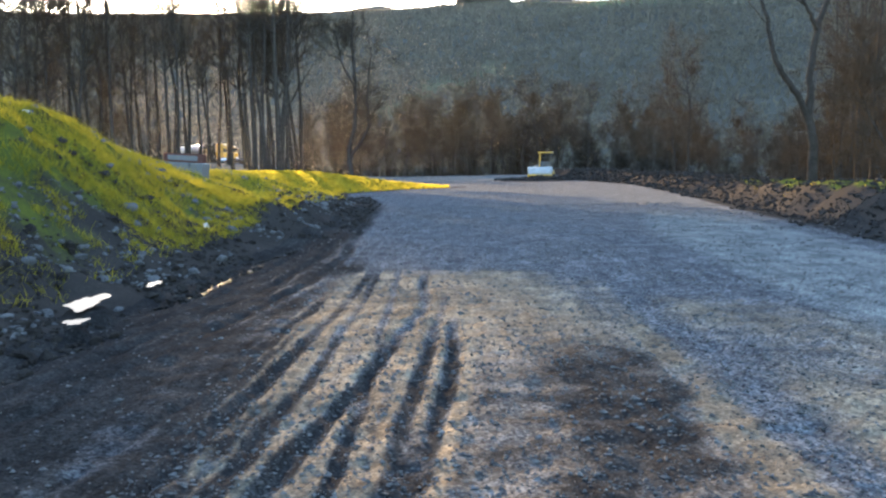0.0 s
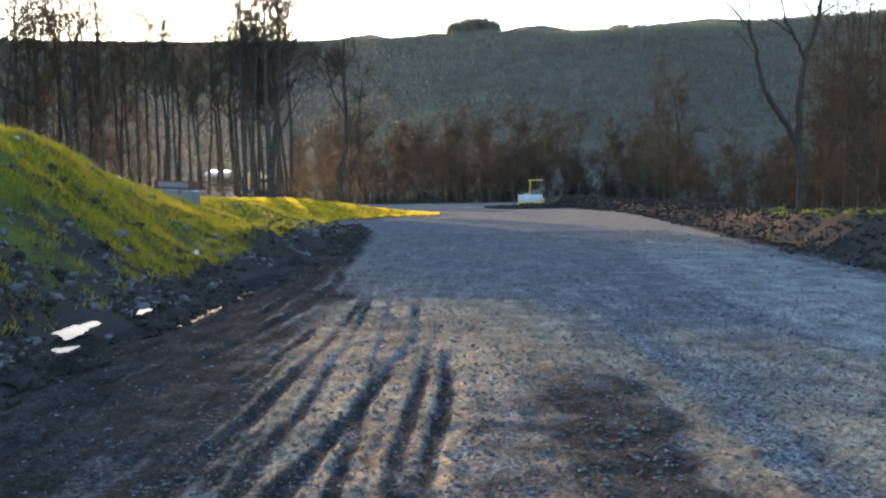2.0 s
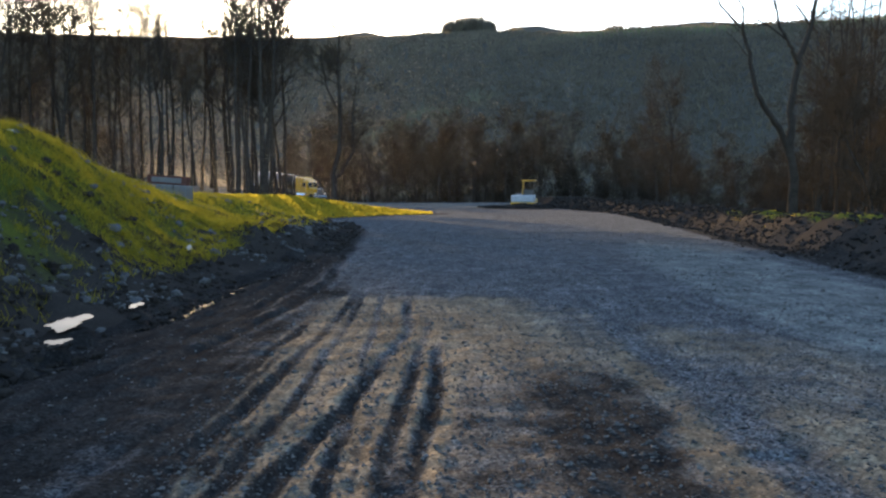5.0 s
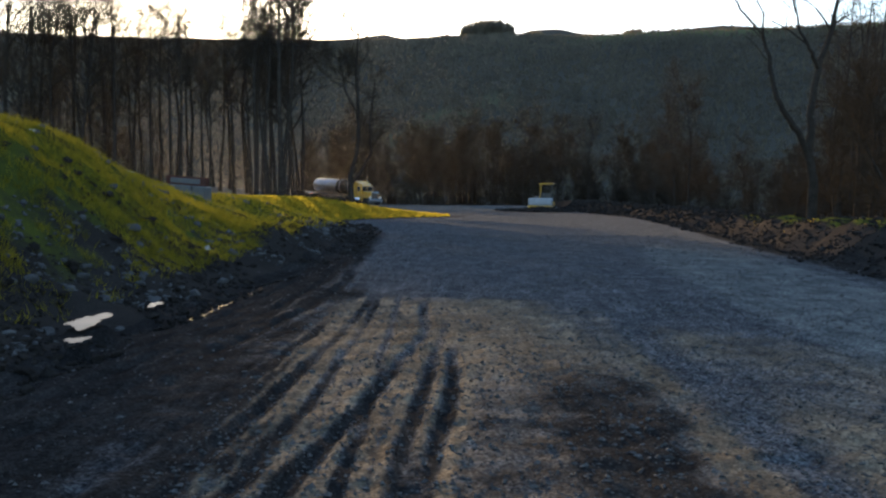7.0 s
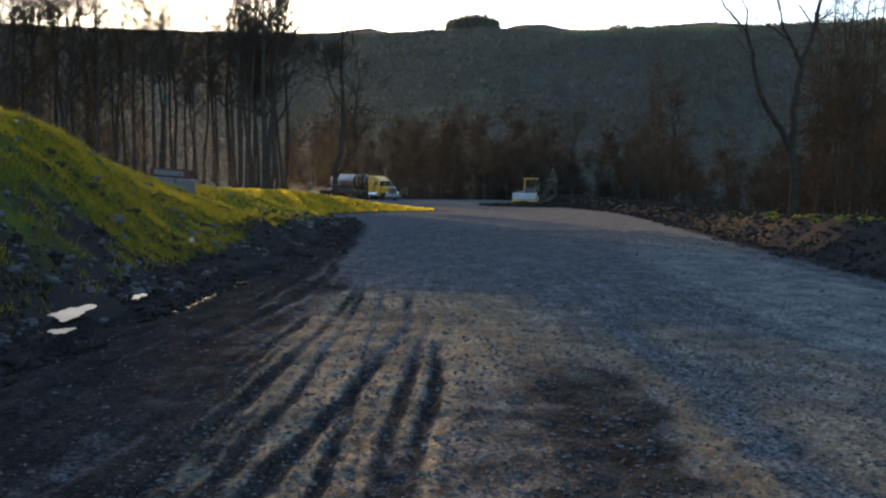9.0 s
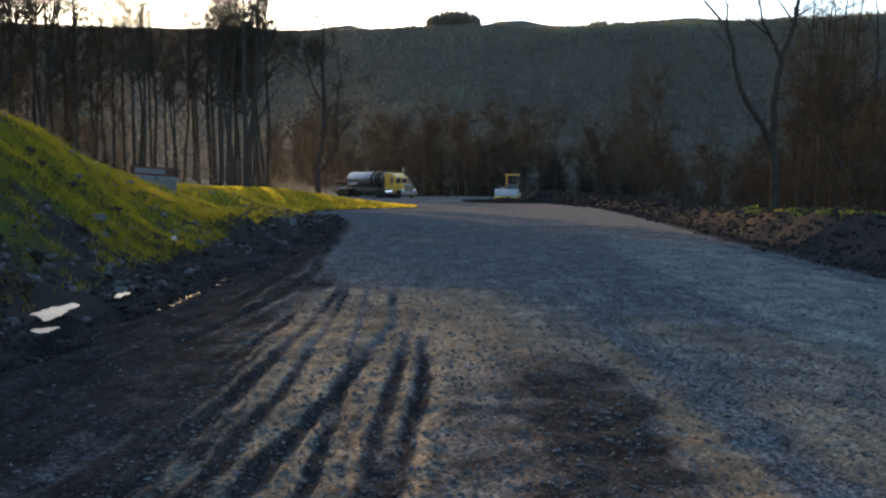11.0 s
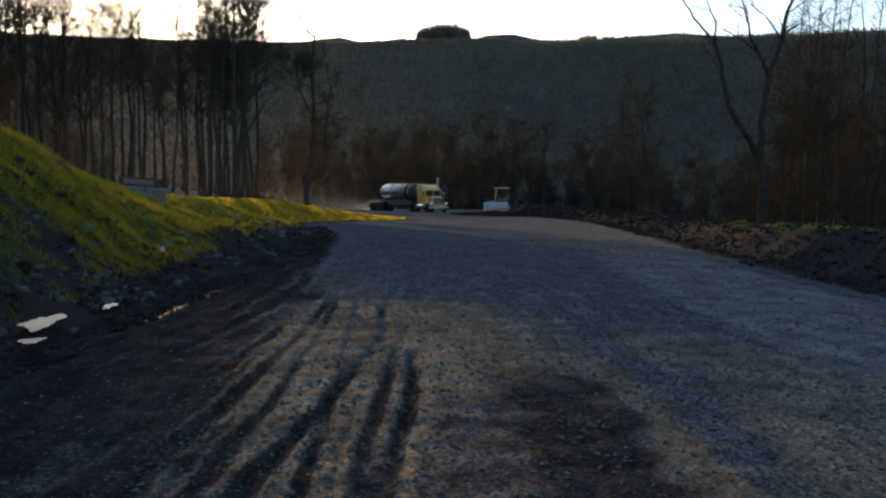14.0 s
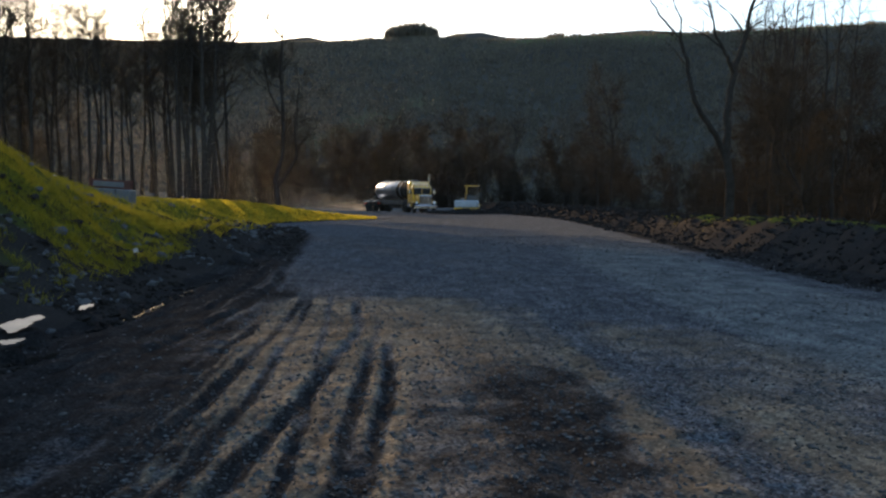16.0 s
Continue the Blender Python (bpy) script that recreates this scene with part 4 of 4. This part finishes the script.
def build_trailer():
    t = tagged(new("tank_trailer"), "dull silver tank trailer with dark underside", "trailer")
    bm = lathe(bmesh.new(), [(-8.5, .2), (-8.45, .75), (-8.3, .92), (-8.1, 1.0), (-.3, 1.0), (-.1, .92), (.05, .7), (.1, .2)], 36)
    bmesh.ops.rotate(bm, verts=bm.verts, matrix=Matrix.Rotation(radians(90), 3, "Z"))
    bmesh.ops.translate(bm, verts=bm.verts, vec=(0, 0, 2.35))
    tank = part("tank", bm, TANK, t)
    for y in (-.9, -2.6, -4.4, -6.2, -7.9):
        bm = lathe(bmesh.new(), [(-.05, 1.0), (-.05, 1.035), (.05, 1.035), (.05, 1.0)], 36)
        bmesh.ops.rotate(bm, verts=bm.verts, matrix=Matrix.Rotation(radians(90), 3, "Z"))
        bmesh.ops.translate(bm, verts=bm.verts, vec=(0, y, 2.35))
        part("stiffening_ring", bm, TANK, tank)
    # Sleeve added to darken the tank's front, where its reflection is dim.
    bm = lathe(bmesh.new(), [(-3.4, 1.0), (-3.4, 1.02), (-.32, 1.02), (-.12, .95), (-.12, .9)], 36)
    bmesh.ops.rotate(bm, verts=bm.verts, matrix=Matrix.Rotation(radians(90), 3, "Z"))
    bmesh.ops.translate(bm, verts=bm.verts, vec=(0, 0, 2.35))
    part("dim_front_sleeve", bm, RUBBER, tank, "black sleeve painting the dim reflection on the tank's front")
    for y in (-2.0, -4.6, -7.2):
        bm = bmesh.new()
        rod(bm, (0, y, 3.3), (0, y, 3.5), .3, 20)
        part("manhole", bm, CHROME, tank, "round lid on top of the tank")
    bm = bmesh.new()
    block(bm, -.25, .25, -7.8, -.8, 3.36, 3.4, .01)
    part("walkway", bm, CHROME, tank)
    bm = bmesh.new()
    block(bm, -.5, -.35, -10.7, 0, 1.05, 1.35)
    block(bm, .35, .5, -10.7, 0, 1.05, 1.35)
    block(bm, -1.1, 1.1, -10.4, -10.2, 1.05, 1.25)
    part("chassis", bm, DARK, t)
    for sx in (-1, 1):
        bm = bmesh.new()
        block(bm, min(sx * .75, sx * 1.2), max(sx * .75, sx * 1.2), -6.2, -1.6, .8, 1.15, .04)
        part("hose_tray", bm, DARK, t)
        bm = bmesh.new()
        block(bm, min(sx * .7, sx * .82), max(sx * .7, sx * .82), -2.6, -2.45, .25, 1.05, .02)
        part("landing_leg", bm, DARK, t)
        bm = bmesh.new()
        block(bm, min(sx * .6, sx * 1.22), max(sx * .6, sx * 1.22), -10.6, -7.7, 1.1, 1.17, .03)
        part("fender", bm, CHROME, t)
        for y in (-8.5, -9.8):
            wheel(t, sx * .9, y, .51, .28)
        bm = bmesh.new()
        block(bm, min(sx * .7, sx * 1.0), max(sx * .7, sx * 1.0), -10.78, -10.7, .85, 1.0, .01)
        part("tail_lamp", bm, RED_LAMP, t, "red tail lamp")
    bm = bmesh.new()
    block(bm, -1.15, 1.15, -10.95, -10.75, .5, .72, .03)
    part("rear_bumper", bm, DARK, t)
    return t


tractor, trailer = build_tractor(), build_trailer()


def build_dust():
    r_ = np.random.default_rng(61)
    n = 26000
    u = r_.random(n) ** 1.5
    p = np.stack([r_.normal(0, 1.0 + 1.6 * u, n), -26 * u, np.abs(r_.normal(0, 0.35 + 1.3 * u, n)) + 0.05], 1)
    tri = r_.normal(0, 0.019, (n, 3, 3)) + p[:, None]
    me = bpy.data.meshes.new("dust_cloud")
    me.from_pydata(tri.reshape(-1, 3).tolist(), [], np.arange(n * 3).reshape(-1, 3).tolist())
    me.materials.append(DUST_AND_VEIL)
    return tagged(new("dust_cloud", me), "thin pale dust drifting behind the trailer wheels", "dust", kind="stuff")


# Colours the trailer's dust and also the added haze veil.
DUST_AND_VEIL = grainy("dust", (0.4, 0.33, 0.25), (0.6, 0.52, 0.42), 1, 0.95, 0.0, translucent=0.8)
dust = build_dust()


def haze_veil():
    """Fine flecks added over the flat as a veil of glare and haze, thickest among the grove and thinning upwards."""
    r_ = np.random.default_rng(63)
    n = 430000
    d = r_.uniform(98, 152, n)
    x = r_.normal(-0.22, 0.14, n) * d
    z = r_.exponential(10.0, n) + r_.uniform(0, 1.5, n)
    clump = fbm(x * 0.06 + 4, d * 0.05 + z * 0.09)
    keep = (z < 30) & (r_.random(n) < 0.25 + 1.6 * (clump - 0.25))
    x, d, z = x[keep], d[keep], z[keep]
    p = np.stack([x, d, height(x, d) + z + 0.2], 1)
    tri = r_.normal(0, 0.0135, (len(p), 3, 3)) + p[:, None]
    me = bpy.data.meshes.new("haze_veil")
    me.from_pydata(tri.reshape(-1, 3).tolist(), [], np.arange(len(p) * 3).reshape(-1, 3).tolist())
    me.materials.append(DUST_AND_VEIL)
    tagged(new("haze_veil", me), "fine pale flecks added as a haze veil over the flat", "dust", kind="stuff")


haze_veil()


# ---------- roller ----------
def build_roller():
    t = tagged(new("road_roller"), "yellow and grey soil roller parked with a canopy", "road roller")
    bm = bmesh.new()
    block(bm, -1.25, 1.25, -.6, .5, .35, .56, .06)
    part("counterweight", bm, YELLOW, t)
    bm = bmesh.new()
    block(bm, -1.2, 1.2, -.55, 1.4, .56, 1.3, .12)
    part("hood", bm, GREY_PAINT, t, "pale grey engine hood")
    bm = bmesh.new()
    block(bm, -.9, .9, 1.2, 2.6, .7, 1.1, .05)
    part("platform", bm, YELLOW, t)
    bm = bmesh.new()
    block(bm, -.3, .3, 1.5, 2.0, 1.1, 1.4, .06)
    block(bm, -.3, .3, 1.42, 1.56, 1.35, 1.9, .05)
    part("seat", bm, DARK, t, "black padded seat")
    bm = bmesh.new()
    rod(bm, (0, 2.5, 1.1), (0, 2.3, 1.75), .05)
    rod(bm, (0, 2.33, 1.74), (0, 2.3, 1.79), .22, 18)
    part("steering_wheel", bm, DARK, t)
    bm = bmesh.new()
    block(bm, .05, .95, 1.2, 1.42, 1.28, 1.8, .05)
    part("console", bm, DARK, t, "black operator console")
    for x, y in ((-.15, 1.35), (1.0, 1.35), (-.15, 2.5), (1.0, 2.5)):
        bm = bmesh.new()
        rod(bm, (x, y, 1.0), (x + .05, y, 2.75), .035, 8)
        part("canopy_post", bm, YELLOW if x < 0 else DARK, t)
    bm = bmesh.new()
    block(bm, -.3, 1.2, 1.15, 2.75, 2.74, 2.86, .04)
    part("canopy", bm, YELLOW, t)
    for sx in (-1, 1):
        wheel(t, sx * .95, .75, .62, .24, YELLOW)
        bm = bmesh.new()
        block(bm, min(sx * .95, sx * 1.15), max(sx * .95, sx * 1.15), 2.4, 5.2, .5, .9, .04)
        part("drum_frame", bm, YELLOW, t)
    bm = lathe(bmesh.new(), [(-.95, .3), (-.95, .7), (-.9, .74), (.9, .74), (.95, .7), (.95, .3)], 32)
    bmesh.ops.translate(bm, verts=bm.verts, vec=(0, 4.2, .74))
    part("drum", bm, DARK, t, "smooth steel drum")
    bm = bmesh.new()
    block(bm, -1.15, 1.15, 5.0, 5.2, .5, .9, .04)
    part("front_beam", bm, YELLOW, t)
    return t


roller = build_roller()
RX, RY = at(956, 102), 102
roller.matrix_basis = pose(RX, RY, h1(RX, RY) - 0.02, 0, 0, -10)


# ---------- job box ----------
def build_box():
    t = tagged(new("job_box"), "grey steel job-site box with a rust-red lid", "tool box")
    bm = bmesh.new()
    block(bm, -.85, .85, -.4, .4, 0, .5, .03)
    body = part("body", bm, SHEET, t)
    for k in range(4):
        bm = bmesh.new()
        block(bm, -.7 + k * .43, -.62 + k * .43, -.415, -.38, .05, .46, .008)
        part("rib", bm, SHEET, body)
    bm = bmesh.new()
    block(bm, -.72, .72, .1, .42, .5, .78, .03)
    lid = part("lid", bm, RUST, t, "rust-red raised lid")
    bm = bmesh.new()
    block(bm, -.55, .5, .08, .11, .56, .72, .01)
    part("panel", bm, SHEET, lid, "faded grey inset panel")
    for sx in (-.4, .4):
        bm = bmesh.new()
        block(bm, sx - .04, sx + .04, -.43, -.39, .36, .5, .01)
        part("latch", bm, DARK, t)
    return t


box = build_box()
BX = at(326, 36)
box.matrix_basis = pose(BX, 36, h1(BX, 36) + 0.02, 0, 4, -6) @ Matrix.Diagonal((1.05, 1, 1.15, 1))


# ---------- motion ----------
# seconds, bearing, distance of the front bumper, tractor heading, trailer heading
DRIVE = [(0.0, 432, 152, 60, 62), (1.6, 489, 149, 58, 60), (3.5, 552, 145.5, 54, 57), (5.5, 615, 142, 48, 53), (7.0, 665, 138, 44, 48), (9.0, 724, 133, 40, 45), (11.0, 784, 127, 33, 42),
         (12.5, 826, 121, 27, 40), (14.5, 864, 111.5, 17, 35), (16.0, 884, 102, 9, 28)]


def motions():
    ts = np.linspace(0, 16, 97)
    cols = list(zip(*DRIVE))
    slopes = [np.gradient(np.array(c, float), np.array(cols[0], float)) for c in cols]

    def curve(k, t):
        i = min(max(int(np.searchsorted(cols[0], t, "right")) - 1, 0), len(DRIVE) - 2)
        a, b = cols[0][i], cols[0][i + 1]
        u, w = (t - a) / (b - a), b - a
        return ((1 + 2 * u) * (1 - u) ** 2 * cols[k][i] + u * (1 - u) ** 2 * w * slopes[k][i] + u * u * (3 - 2 * u) * cols[k][i + 1] + u * u * (u - 1) * w * slopes[k][i + 1])
    rows_a, rows_b, gone, last, dist = [], [], [], None, 0.0
    for t in ts:
        d = curve(2, t)
        x, y, ha, hb = at(curve(1, t), d), d, curve(3, t), curve(4, t)
        fwd = Vector((math.sin(radians(ha)), -math.cos(radians(ha)), 0))
        pin = Vector((x, y, 0)) - fwd * 5.3
        za, zb = h1(x, y), h1(pin.x, pin.y)
        tail = pin - Vector((math.sin(radians(hb)), -math.cos(radians(hb)), 0)) * 8.2
        zc = h1(tail.x, tail.y)
        rows_a.append((t, pose(x, y, za, math.degrees(math.atan2(za - zb, 5.3)), 0, 180 + ha)))
        rows_b.append((t, pose(pin.x, pin.y, zb, math.degrees(math.atan2(zb - zc, 8.2)), 0, 180 + hb) @ Matrix.Translation((0, 0.9, 0))))
        if last is not None:
            dist += (Vector((x, y, 0)) - last).length
        last = Vector((x, y, 0))
        gone.append(dist)
    walk(tractor, rows_a)
    walk(trailer, rows_b)
    walk(dust, [(t, m @ Matrix.Translation((0, -10.0, 0))) for t, m in rows_b])
    for body in (tractor, trailer):
        for w in [c for c in body.children if c.name.startswith("wheel")]:
            p = w.matrix_basis.translation.copy()
            walk(w, [(t, Matrix.Translation(p) @ Matrix.Rotation(-g / 0.51, 4, "X")) for t, g in zip(ts, gone)])


motions()
